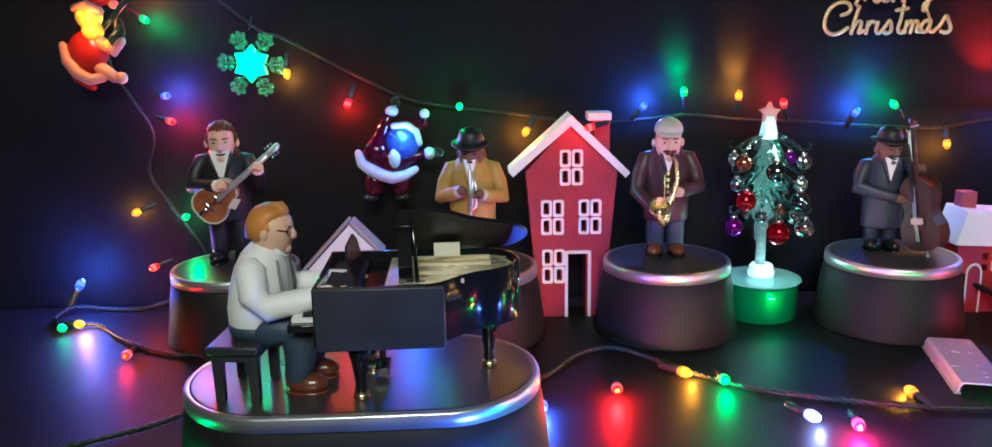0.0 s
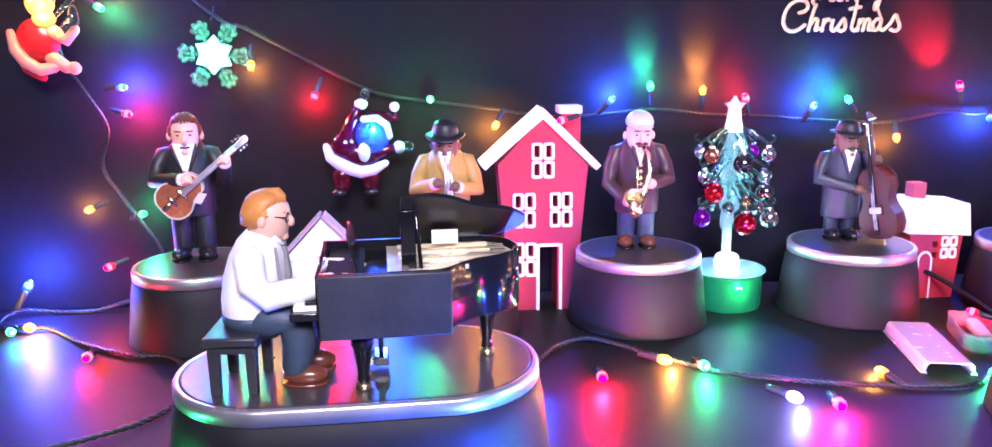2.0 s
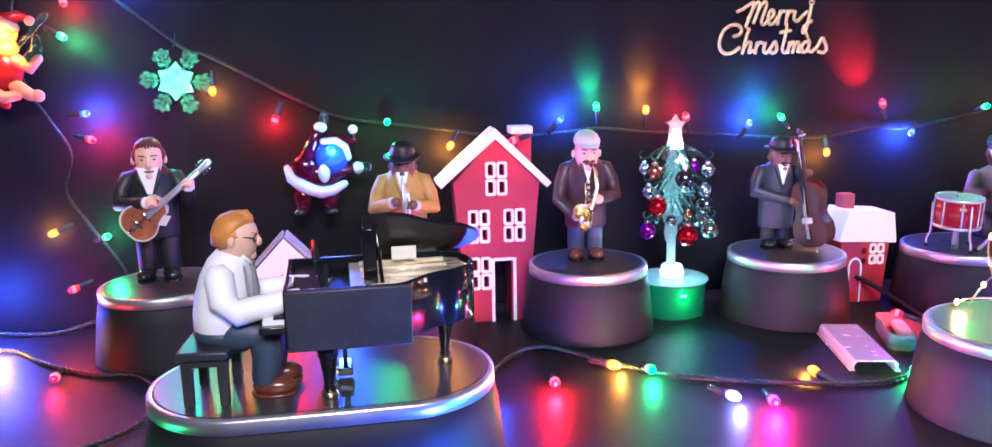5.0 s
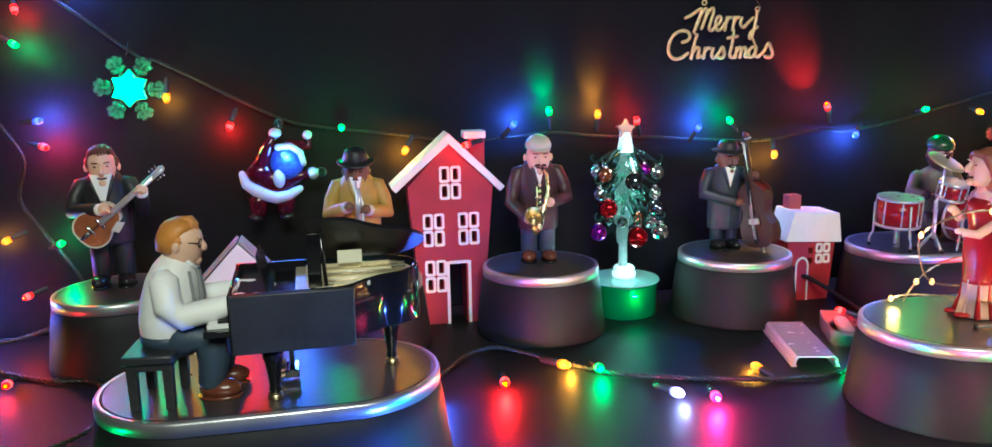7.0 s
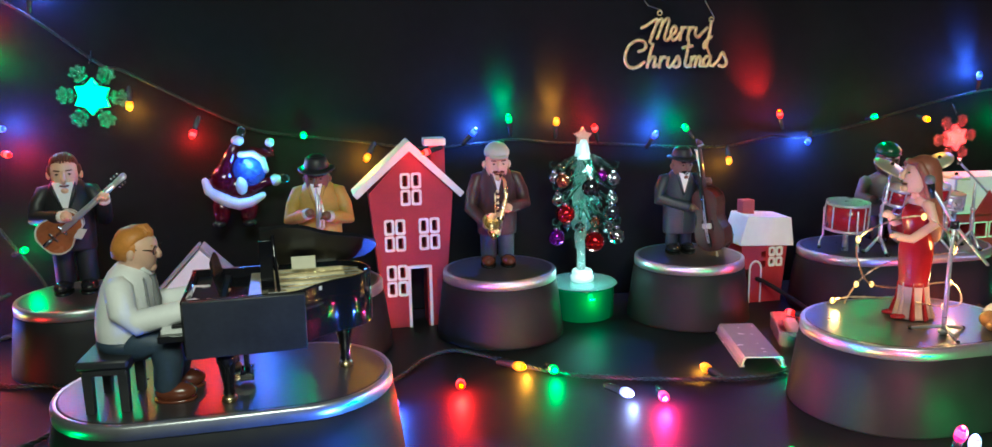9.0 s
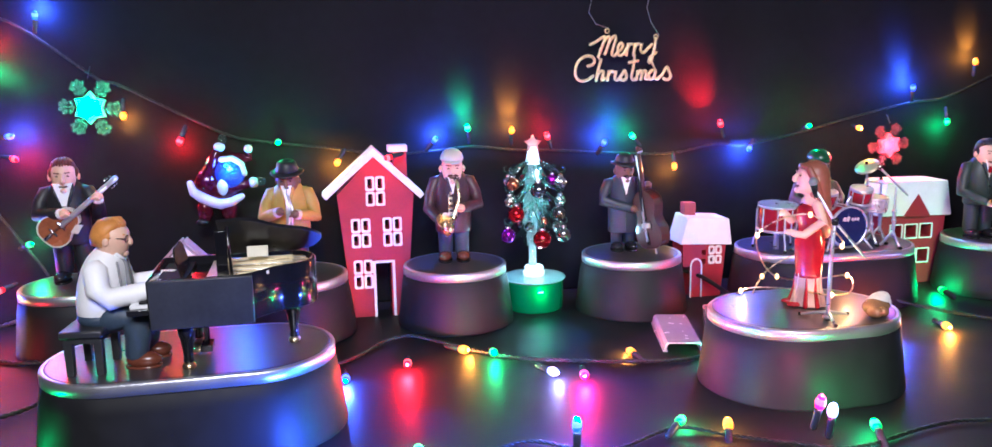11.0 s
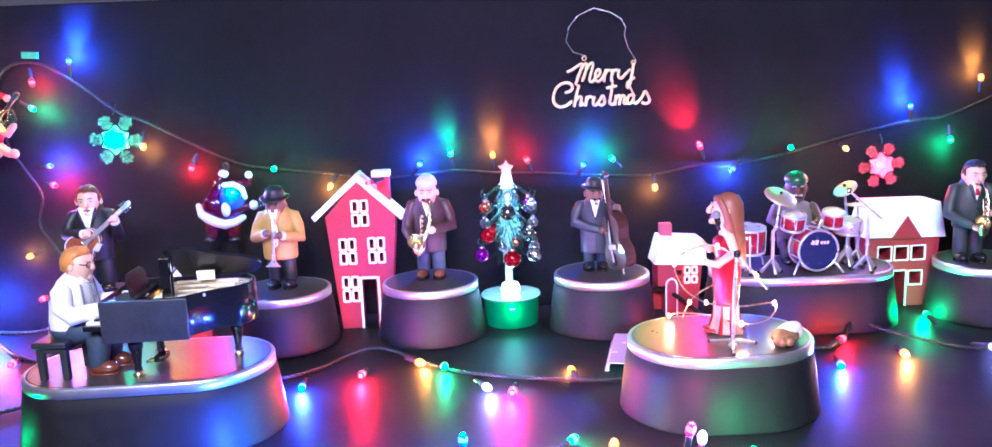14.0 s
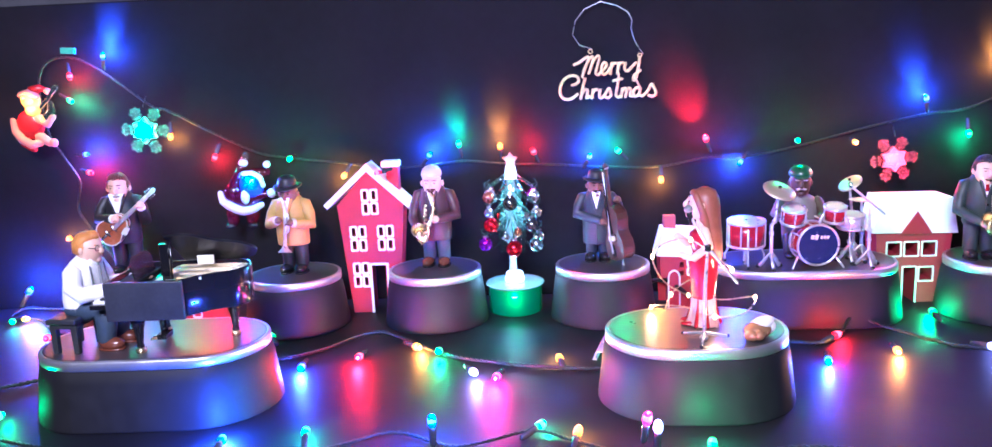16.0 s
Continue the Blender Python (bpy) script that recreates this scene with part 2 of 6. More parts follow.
def four_panes(parent, x, z, w, h, y):
    """A window of four small framed lights, a white frame each."""
    win = new("window")
    win.parent = parent
    first = None
    for sx in (-1, 1):
        for sz in (-1, 1):
            m = pose(x + sx * (w / 4 + 0.0001), y - 0.0012, z + sz * (h / 4 + 0.0001))
            if first is None:
                first = ring_frame(w / 2 - 0.0006, h / 2 - 0.0006, 0.0022, 0.003, WHITE_WOOD).make("pane_frame", win, place=m)
            else:
                share("pane_frame", first, win, m)
    hw, hh = (w / 2 - 0.0006) / 2 - 0.0017, (h / 2 - 0.0006) / 2 - 0.0017
    return [(x + sx * w / 4 - hw, x + sx * w / 4 + hw, -1, 1, z + sz * h / 4 - hh, z + sz * h / 4 + hh) for sx in (-1, 1) for sz in (-1, 1)]


def plank(s, a, b, thick, y0, y1, material):
    """A slab along a line in x and z."""
    a, b = Vector(a), Vector(b)
    d = (b - a).normalized()
    nrm = Vector((-d.y, d.x)) * thick
    if nrm.y < 0:
        nrm = -nrm
    return s.prism([tuple(a), tuple(b), tuple(b + nrm), tuple(a + nrm)], y0, y1, material, bevel=0.0005)


def tall_house():
    y0, y1 = 0.742, 0.768
    h = thing("toy_house", "tall red wooden toy house with white snowy roof and windows", "toy house", pose(0.0015, 0.005, 0), "toy houses")
    wall = Shape().prism([(0.0455, 0), (0.0995, 0), (0.1105, 0.125), (0.0718, 0.1635), (0.0350, 0.1255)], y0, y1, RED_WOOD).make("wall", h)
    holes = []
    for x, z in ((0.0725, 0.1285), (0.0568, 0.0868), (0.088, 0.0868), (0.0575, 0.0445)):
        holes += four_panes(h, x, z, 0.0195, 0.0300, y0)
    cut(wall, [(a, b, y0 - 0.01, y1 + 0.01, c, d) for a, b, _, _, c, d in holes] + [(0.0695, 0.0865, y0 - 0.01, y1 + 0.01, -0.01, 0.0555)])
    door = Shape()
    for c, size in (((0.0684, y0 - 0.0002, 0.0288), (0.0026, 0.003, 0.0576)), ((0.0878, y0 - 0.0002, 0.0288), (0.0026, 0.003, 0.0576)), ((0.0781, y0 - 0.0002, 0.0568), (0.0168, 0.003, 0.0026))):
        door.box(c, size, WHITE_WOOD)
    door.make("door_frame", h, "white painted door frame")
    Shape().prism([(0.0245, 0.1218), (0.0718, 0.1638), (0.1168, 0.1196), (0.1208, 0.1238), (0.0718, 0.1722), (0.0204, 0.1264)], y0 - 0.004, y1 + 0.002, WHITE_WOOD, bevel=0.0006).make("roof_board", h, "white snow-painted roof board")
    ch = Shape().box((0.0985, 0.757, 0.153), (0.0135, 0.014, 0.028), RED_WOOD, bevel=0.0006).make("chimney", h)
    Shape().box((0.0965, 0.757, 0.1692), (0.0195, 0.0185, 0.0065), WHITE_WOOD, bevel=0.0008).make("chimney_cap", ch, "white snow cap")


def barn():
    y0, y1 = 0.73, 0.762
    h = thing("toy_house", "red wooden toy barn with white hipped roof and gable", "toy house", group="toy houses")
    wall = Shape().prism([(0.629, 0), (0.6985, 0), (0.7035, 0.082), (0.6235, 0.082)], y0, y1, RED_WOOD).make("wall", h)
    holes = [(0.6345, 0.651), (0.653, 0.6695), (0.6715, 0.688)]
    boxes = []
    for a, b in holes:
        win = ring_frame(b - a, 0.0172, 0.0014, 0.003, WHITE_WOOD, 0.0012).make("window", h, place=pose((a + b) / 2, y0 - 0.0012, 0.0595))
        boxes.append((a + 0.002, b - 0.002, y0 - 0.01, y1 + 0.01, 0.0529, 0.0661))
    ring_frame(0.0165, 0.0172, 0.0014, 0.003, WHITE_WOOD, 0.0012).make("window", h, place=pose(0.6775, y0 - 0.0012, 0.0315))
    boxes.append((0.6713, 0.6837, y0 - 0.01, y1 + 0.01, 0.0249, 0.0381))
    boxes.append((0.6535, 0.6665, y0 - 0.01, y1 + 0.01, -0.01, 0.0395))
    cut(wall, boxes)
    fr = Shape()
    for c, size in (((0.6528, y0 - 0.0002, 0.0202), (0.0014, 0.003, 0.0404)), ((0.6672, y0 - 0.0002, 0.0202), (0.0014, 0.003, 0.0404)), ((0.66, y0 - 0.0002, 0.0402), (0.013, 0.003, 0.0014))):
        fr.box(c, size, WHITE_WOOD)
    fr.make("door_frame", h, "white painted door frame")
    Shape().prism([(0.6175, 0.0785), (0.7075, 0.0765), (0.700, 0.1155), (0.6265, 0.1165)], y0 - 0.0045, y1 + 0.004, WHITE_WOOD, bevel=0.0006).make("roof", h, "white snow-painted roof")
    Shape().prism([(0.6475, 0.0772), (0.6805, 0.0768), (0.664, 0.1015)], y0 - 0.0062, y0 - 0.004, RED_WOOD, bevel=0.0003).make("gable", h)
    return h


def cottage():
    y0, y1 = 0.72, 0.752
    h = thing("toy_house", "small red wooden toy cottage with white roof and arched door", "toy house", Matrix.Translation((0.4215, 0.84, 0)) @ Matrix.Diagonal((0.88, 0.88, 1.05, 1)) @ Matrix.Translation((-0.412, -0.84, 0)), group="toy houses")
    wall = Shape().prism([(0.383, 0), (0.431, 0), (0.437, 0.058), (0.381, 0.058)], y0, y1, RED_WOOD).make("wall", h)
    holes = four_panes(h, 0.4225, 0.0435, 0.0175, 0.0195, y0)
    cut(wall, [(a, b, y0 - 0.01, y1 + 0.01, c, d) for a, b, _, _, c, d in holes] + [(0.3925, 0.4045, y0 - 0.01, y1 + 0.01, -0.01, 0.034)])
    arch = [(0.3915, 0.0), (0.3915, 0.032)] + [(0.3985 + 0.007 * math.cos(radians(a)), 0.032 + 0.008 * math.sin(radians(a))) for a in range(180, -1, -20)] + [(0.4055, 0.0)]
    Shape().tube([(x, y0 - 0.0006, z) for x, z in arch], 0.0011, WHITE_WOOD, n=6).make("door_frame", h, "white arched door frame")
    Shape().prism([(0.3765, 0.0565), (0.4425, 0.0535), (0.4380, 0.0805), (0.3855, 0.084)], y0 - 0.004, y1 + 0.004, WHITE_WOOD, bevel=0.0006).make("roof", h, "white snow-painted roof")
    Shape().box((0.3955, 0.741, 0.087), (0.0145, 0.013, 0.018), PINK_WOOD, bevel=0.0005).make("chimney", h)


def gable_cottage():
    h = thing("toy_house", "little red toy house with white gable behind the piano", "toy house", pose(-0.104, 0.706, 0) @ Matrix.Diagonal((1, 1, 1.06, 1)), "toy houses")
    wall = Shape().prism([(-0.034, 0), (0.021, 0), (0.0205, 0.041), (-0.0345, 0.041)], 0, 0.012, RED_WOOD).make("wall", h)
    cut(wall, [(-0.0195, -0.0115, -0.01, 0.04, 0.012, 0.026), (-0.0035, 0.0075, -0.01, 0.04, -0.01, 0.03)])
    ring_frame(0.0105, 0.0165, 0.0014, 0.003, WHITE_WOOD, 0.0015).make("window", h, place=pose(-0.0155, -0.0012, 0.019))
    front = Shape().prism([(-0.034, 0.0385), (0.0205, 0.0385), (0.021, 0.0675), (0.0, 0.0885), (-0.034, 0.0545)], -0.003, 0.014, WHITE_WOOD, bevel=0.0006).make("gable", h, "white painted gable front")
    for sx in (-1, 1):
        Shape().prism([(sx * 0.002, 0.047), (sx * 0.010, 0.0545), (sx * 0.002, 0.062)], -0.0042, -0.0025, RED_WOOD).make("gable_pane", front)
    # Grey-mauve colour stands for shade on the edges of the roof.
    plank(Shape(), (-0.0002, 0.09), (-0.0385, 0.0517), 0.0024, -0.0045, 0.016, SHADED_WOOD).make("roof_edge", h, "roof edge coloured as in shade")
    plank(Shape(), (0.0002, 0.09), (0.0245, 0.0657), 0.0024, -0.0047, 0.016, SHADED_WOOD).make("roof_edge", h, "roof edge coloured as in shade")


tall_house()
barn()
cottage()
gable_cottage()

# ---- light strings ----
COLOURS = {"red": ((1.0, 0.008, 0.014), "red"), "green": ((0.02, 1.0, 0.22), "green"), "blue": ((0.05, 0.13, 1.0), "blue"), "orange": ((1.0, 0.36, 0.03), "orange"),
           "pink": ((1.0, 0.012, 0.17), "pink"), "white": ((0.32, 0.4, 1.0), "cool white"), "warm": ((1.0, 0.55, 0.2), "warm white")}
SHINE = {"red": (2.6, 0.01, 0.03), "green": (0.0, 1.7, 0.08), "blue": (0.03, 0.2, 3.4), "orange": (2.6, 0.6, 0.01), "pink": (2.8, 0.03, 0.7), "white": (1.1, 1.3, 3.4), "warm": (3.4, 2.1, 0.9)}
HOT = {"red": (3.6, 0.42, 0.5), "green": (0.32, 3.2, 0.6), "blue": (0.4, 0.8, 4.2), "orange": (3.6, 1.45, 0.15), "pink": (3.6, 0.45, 1.6), "white": (2.2, 2.3, 3.4), "warm": (3.4, 2.6, 1.5)}
HOT = {k: mat("bright_" + k + "_chip", COLOURS[k][0], 0.3, bump=0, emit=v, glow=LED_GLOW) for k, v in HOT.items()}
LED = {k: mat("glowing_" + k + "_bulb", c[0], 0.3, bump=0, emit=SHINE[k], glow=LED_GLOW) for k, c in COLOURS.items()}
POWER = {"red": 1.5, "green": 0.75, "blue": 3.2, "orange": 0.85, "pink": 1.6, "white": 0.4, "warm": 0.5}
BULB = {}


def bulb(parent, colour, tip, back, power=1.0, spread=0, wall=False, size=1.0):
    """A bulb whose tip is at tip, with its socket towards back."""
    tip, back = Vector(tip), Vector(back)
    d = (tip - back).normalized()
    m = Matrix.Translation(tip) @ d.to_track_quat("Z", "Y").to_matrix().to_4x4() @ Matrix.Scale(size, 4)
    if colour not in BULB:
        b = Shape().loft([(0, 0, -0.0032, 0.0021, 0.0021), (0, 0, -0.0016, 0.0028, 0.0028), (0, 0, -0.0004, 0.0029, 0.0029)], LED[colour], n=12)
        b.loft([(0, 0, -0.0004, 0.0029, 0.0029), (0, 0, 0.0014, 0.0029, 0.0029), (0, 0, 0.003, 0.0025, 0.0025)], HOT[colour], n=12)
        b.loft([(0, 0, 0.003, 0.0025, 0.0025), (0, 0, 0.0042, 0.0018, 0.0018), (0, 0, 0.0049, 0.0007, 0.0007)], LED[colour], n=12)
        b = b.make("bulb", parent, COLOURS[colour][1] + " glowing bulb", m)
        k = Shape().loft([(0, 0, -0.017, 0.0010, 0.0010), (0, 0, -0.0155, 0.0021, 0.0021), (0, 0, -0.0055, 0.0024, 0.0024), (0, 0, -0.003, 0.0022, 0.0022)], SOCKET, n=10).make("socket", b)
        b.visible_shadow = False
        BULB[colour] = (b, k)
    else:
        b = tagged(share("bulb", BULB[colour][0], parent, m), COLOURS[colour][1] + " glowing bulb")
        b.visible_shadow = False
        share("socket", BULB[colour][1], b, Matrix())
    at = tip + d * 0.006
    lamp(colour + "_glow", "POINT", LED_POWER * POWER[colour] * power, COLOURS[colour][0], tip + d * 0.0065 + Vector((0, 0.0075 if wall else 0, 0)), size=0.002)
    if spread:
        lamp(colour + "_beam", "SPOT", LED_POWER * POWER[colour] * spread * 4.6, COLOURS[colour][0], at, at + d * 0.1 + Vector((0, 0.1, 0)), cone=62, size=0.002)


def cable(parent, points, r=0.0009, twist=0.009, material=WIRE, name="cable"):
    """Two strands twisted round a smooth line through points."""
    ps = [Vector(p) for p in points]
    line = []
    for i in range(len(ps) - 1):
        p0, p1, p2, p3 = ps[max(i - 1, 0)], ps[i], ps[i + 1], ps[min(i + 2, len(ps) - 1)]
        k = max(2, int((p2 - p1).length / 0.0028))
        for j in range(k):
            t = j / k
            line.append(0.5 * (2 * p1 + (p2 - p0) * t + (2 * p0 - 5 * p1 + 4 * p2 - p3) * t * t + (3 * p1 - p0 - 3 * p2 + p3) * t ** 3))
    line.append(ps[-1])
    s = Shape()
    for strand in ((0, math.pi) if twist else (0,)):
        way, along, prev = [], 0.0, line[0]
        for i, p in enumerate(line):
            d = (line[min(i + 1, len(line) - 1)] - line[max(i - 1, 0)]).normalized()
            along += (p - prev).length
            prev = p
            u = d.orthogonal().normalized() if abs(d.z) > 0.9 else d.cross(Vector((0, 0, 1))).normalized()
            a = math.tau * along / twist + strand if twist else 0
            way.append(p + (u * math.cos(a) + d.cross(u) * math.sin(a)) * (r * 0.95 if twist else 0))
        s.tube(way, r, material, n=5)
    return s.make(name, parent)


back_string = thing("string_lights", "dark green light string with coloured bulbs hung on the black board", "string lights", group="light strings")
cable(back_string, [(-0.245, 0.79, 0.02), (-0.248, 0.791, 0.052), (-0.275, 0.792, 0.097), (-0.289, 0.791, 0.125), (-0.282, 0.791, 0.158), (-0.297, 0.79, 0.189), (-0.312, 0.792, 0.216), (-0.316, 0.792, 0.269), (-0.304, 0.792, 0.297), (-0.274, 0.792, 0.303), (-0.239, 0.792, 0.286), (-0.184, 0.793, 0.243), (-0.166, 0.793, 0.237), (-0.109, 0.793, 0.206), (-0.064, 0.793, 0.184), (-0.03, 0.793, 0.177), (0.03, 0.793, 0.169), (0.09, 0.793, 0.16), (0.14, 0.793, 0.162), (0.18, 0.793, 0.165), (0.225, 0.793, 0.16), (0.27, 0.793, 0.158), (0.33, 0.793, 0.153), (0.4, 0.793, 0.15), (0.455, 0.793, 0.158), (0.49, 0.793, 0.156), (0.55, 0.793, 0.166), (0.6, 0.793, 0.178), (0.654, 0.793, 0.19), (0.704, 0.793, 0.199), (0.739, 0.793, 0.202), (0.774, 0.793, 0.215), (0.844, 0.793, 0.245)])
WALL_BULBS = [  # colour, tip, where its wire comes from, power, upward beam
    ("blue", (-0.231, 0.785, 0.302), (-0.234, 0.79, 0.285), 1.0, 1.3), ("red", (-0.272, 0.783, 0.282), (-0.277, 0.79, 0.304), 0.7, 0), ("green", (-0.277, 0.785, 0.254), (-0.299, 0.79, 0.267), 0.9, 0.3),
    ("blue", (-0.265, 0.782, 0.191), (-0.287, 0.79, 0.189), 0.8, 0), ("red", (-0.262, 0.779, 0.17), (-0.285, 0.79, 0.175), 1.3, 0), ("orange", (-0.162, 0.784, 0.208), (-0.161, 0.788, 0.232), 0.7, 0),
    ("red", (-0.112, 0.784, 0.182), (-0.104, 0.79, 0.202), 0.9, 0), ("green", (-0.017, 0.762, 0.179), (-0.017, 0.785, 0.184), 0.9, 0), ("orange", (0.039, 0.783, 0.155), (0.049, 0.79, 0.172), 1.0, 0),
    ("red", (0.088, 0.736, 0.1625), (0.102, 0.742, 0.1655), 0.14, 0), ("blue", (0.139, 0.784, 0.174), (0.13, 0.79, 0.163), 0.9, 0.3), ("green", (0.174, 0.785, 0.185), (0.177, 0.788, 0.164), 0.7, 1.8),
    ("orange", (0.221, 0.785, 0.181), (0.2215, 0.79, 0.161), 0.7, 1.6), ("red", (0.259, 0.782, 0.174), (0.266, 0.79, 0.157), 0.7, 0.3), ("blue", (0.322, 0.784, 0.165), (0.317, 0.79, 0.153), 0.9, 0.4),
    ("green", (0.355, 0.784, 0.171), (0.368, 0.79, 0.158), 1.0, 0.5), ("orange", (0.403, 0.783, 0.137), (0.404, 0.79, 0.154), 0.8, 0), ("red", (0.451, 0.772, 0.182), (0.4585, 0.776, 0.162), 0.8, 2.6),
    ("blue", (0.492, 0.784, 0.153), (0.498, 0.79, 0.159), 0.9, 0), ("green", (0.546, 0.755, 0.178), (0.551, 0.79, 0.172), 0.9, 0), ("orange", (0.607, 0.755, 0.174), (0.609, 0.79, 0.18), 0.9, 0),
    ("blue", (0.693, 0.785, 0.215), (0.697, 0.79, 0.2), 0.9, 0.9), ("green", (0.741, 0.785, 0.176), (0.74, 0.79, 0.2), 1.0, 0.2), ("orange", (0.772, 0.785, 0.243), (0.774, 0.79, 0.217), 0.8, 1.8),
    ("orange", (-0.301, 0.785, 0.091), (-0.285, 0.79, 0.098), 0.7, 0), ("green", (-0.259, 0.783, 0.086), (-0.268, 0.79, 0.082), 0.5, 0), ("red", (-0.285, 0.77, 0.045), (-0.268, 0.786, 0.05), 0.5, 0),
]
for colour, tip, back, power, beam in WALL_BULBS:
    bulb(back_string, colour, tip, back, power, beam, tip[1] > 0.778)

floor_string = thing("string_lights", "dark green light string with coloured bulbs lying on the table", "string lights", group="light strings")
R = 0.0025
cable(floor_string, [(-0.11, 0.655, R), (-0.085, 0.645, R), (-0.06, 0.625, R), (-0.004, 0.592, R), (0.041, 0.614, R), (0.069, 0.652, R), (0.095, 0.657, 0.006), (0.125, 0.641, R), (0.17, 0.593, R), (0.232, 0.566, R), (0.289, 0.551, R), (0.33, 0.55, R), (0.362, 0.57, R), (0.42, 0.6, R),
                     (0.48, 0.61, R), (0.526, 0.602, R), (0.55, 0.62, 0.004), (0.576, 0.652, 0.012), (0.598, 0.634, 0.006), (0.645, 0.587, R), (0.7, 0.57, R), (0.8, 0.56, R)], r=0.0012, twist=0.011)
FLOOR_BULBS = [
    ("red", (0.088, 0.584, 0.006), (0.09, 0.602, 0.004), 2.1), ("orange", (0.139, 0.612, 0.0045), (0.126, 0.625, 0.004), 0.8), ("green", (0.163, 0.597, 0.005), (0.163, 0.607, 0.003), 0.9), ("white", (0.201, 0.54, 0.005), (0.187, 0.566, 0.004), 1.8),
    ("pink", (0.223, 0.525, 0.006), (0.228, 0.55, 0.004), 2.1), ("orange", (0.279, 0.572, 0.004), (0.281, 0.56, 0.003), 0.6), ("blue", (0.037, 0.565, 0.004), (0.036, 0.59, 0.003), 1.0), ("green", (0.351, 0.56, 0.005), (0.362, 0.572, 0.003), 1.0),
    ("red", (0.544, 0.612, 0.006), (0.53, 0.604, 0.003), 0.7), ("blue", (0.517, 0.552, 0.004), (0.526, 0.59, 0.003), 0.9), ("orange", (0.585, 0.572, 0.004), (0.588, 0.596, 0.003), 1.2), ("green", (0.662, 0.674, 0.006), (0.66, 0.65, 0.003), 1.1),
    ("red", (-0.108, 0.683, 0.006), (-0.09, 0.66, 0.003), 0.06), ("orange", (-0.092, 0.68, 0.006), (-0.085, 0.66, 0.003), 0.05),
    ("white", (0.67, 0.574, 0.005), (0.66, 0.588, 0.003), 0.8), ("green", (-0.019, 0.652, 0.005), (-0.012, 0.64, 0.003), 0.45),
]
for colour, tip, back, power in FLOOR_BULBS:
    bulb(floor_string, colour, tip, back, power, size=1.25)

front_string = thing("string_lights", "twisted light string with coloured bulbs along the table's front", "string lights", group="light strings")
cable(front_string, [(-0.3, 0.5, R), (-0.2, 0.44, R), (-0.1, 0.405, R), (0.02, 0.395, R), (0.1, 0.40, R), (0.15, 0.418, 0.006), (0.2, 0.40, R), (0.255, 0.42, 0.004), (0.287, 0.405, R), (0.32, 0.385, R), (0.36, 0.37, R), (0.45, 0.39, R), (0.56, 0.37, R), (0.75, 0.4, R)], r=0.0009, twist=0.009)
for colour, tip, back, power in [("blue", (0.182, 0.404, 0.02), (0.182, 0.404, 0.003), 1.8), ("green", (0.261, 0.425, 0.006), (0.255, 0.42, 0.004), 0.8), ("orange", (0.289, 0.41, 0.007), (0.287, 0.405, 0.003), 0.7), ("pink", (0.336, 0.378, 0.031), (0.332, 0.382, 0.004), 1.0),
                                 ("white", (0.343, 0.375, 0.026), (0.342, 0.377, 0.003), 0.9), ("green", (0.382, 0.385, 0.008), (0.38, 0.375, 0.003), 1.1), ("green", (0.082, 0.42, 0.006), (0.085, 0.403, 0.003), 0.9), ("green", (-0.19, 0.46, 0.006), (-0.2, 0.445, 0.003), 0.35),
                                 ("blue", (0.02, 0.41, 0.006), (0.02, 0.397, 0.003), 1.5)]:
    bulb(front_string, colour, tip, back, power, size=1.15)

left_string = thing("string_lights", "bunched end of a light string beside the guitarist's pedestal", "string lights", group="light strings")
cable(left_string, [(-0.245, 0.79, 0.02), (-0.3, 0.785, 0.004), (-0.33, 0.785, R), (-0.365, 0.782, 0.006), (-0.372, 0.76, R), (-0.35, 0.742, 0.005), (-0.325, 0.742, R), (-0.291, 0.706, R), (-0.248, 0.676, R), (-0.212, 0.666, R), (-0.19, 0.62, R), (-0.2, 0.56, R), (-0.3, 0.5, R)], r=0.0012, twist=0.011)
for colour, tip, back, power in [("blue", (-0.352, 0.77, 0.03), (-0.362, 0.755, 0.006), 1.5), ("orange", (-0.34, 0.737, 0.006), (-0.352, 0.745, 0.004), 0.8), ("green", (-0.35, 0.728, 0.006), (-0.36, 0.742, 0.004), 0.14), ("red", (-0.27, 0.665, 0.006), (-0.272, 0.69, 0.003), 0.25)]:
    bulb(left_string, colour, tip, back, power, size=1.2)

# ---- materials of the figures ----
SKIN = mat("painted_fair_skin", (0.74, 0.46, 0.34), 0.45, vary=0.08, grain=100, bump=0.08)
BROWN_SKIN = mat("painted_brown_skin", (0.16, 0.075, 0.05), 0.42, vary=0.12, grain=100, bump=0.08)
DARK_SKIN = mat("painted_dark_skin", (0.07, 0.036, 0.028), 0.4, vary=0.12, grain=100, bump=0.08)
BLACK = mat("black_gloss_resin", (0.012, 0.012, 0.014), 0.22, vary=0.2, bump=0.05, coat=0.4)
SUIT = mat("black_matt_resin", (0.018, 0.018, 0.022), 0.45, vary=0.25, grain=80, bump=0.3)
SLATE = mat("slate_blue_resin", (0.03, 0.037, 0.052), 0.42, vary=0.2, grain=80, bump=0.3)
PLUM = mat("plum_brown_resin", (0.058, 0.028, 0.034), 0.4, vary=0.22, grain=80, bump=0.35)
GREEN_SUIT = mat("bottle_green_resin", (0.03, 0.046, 0.042), 0.45, vary=0.2, grain=80, bump=0.3)
MUSTARD = mat("mustard_resin", (0.42, 0.265, 0.07), 0.5, vary=0.15, grain=80, bump=0.35)
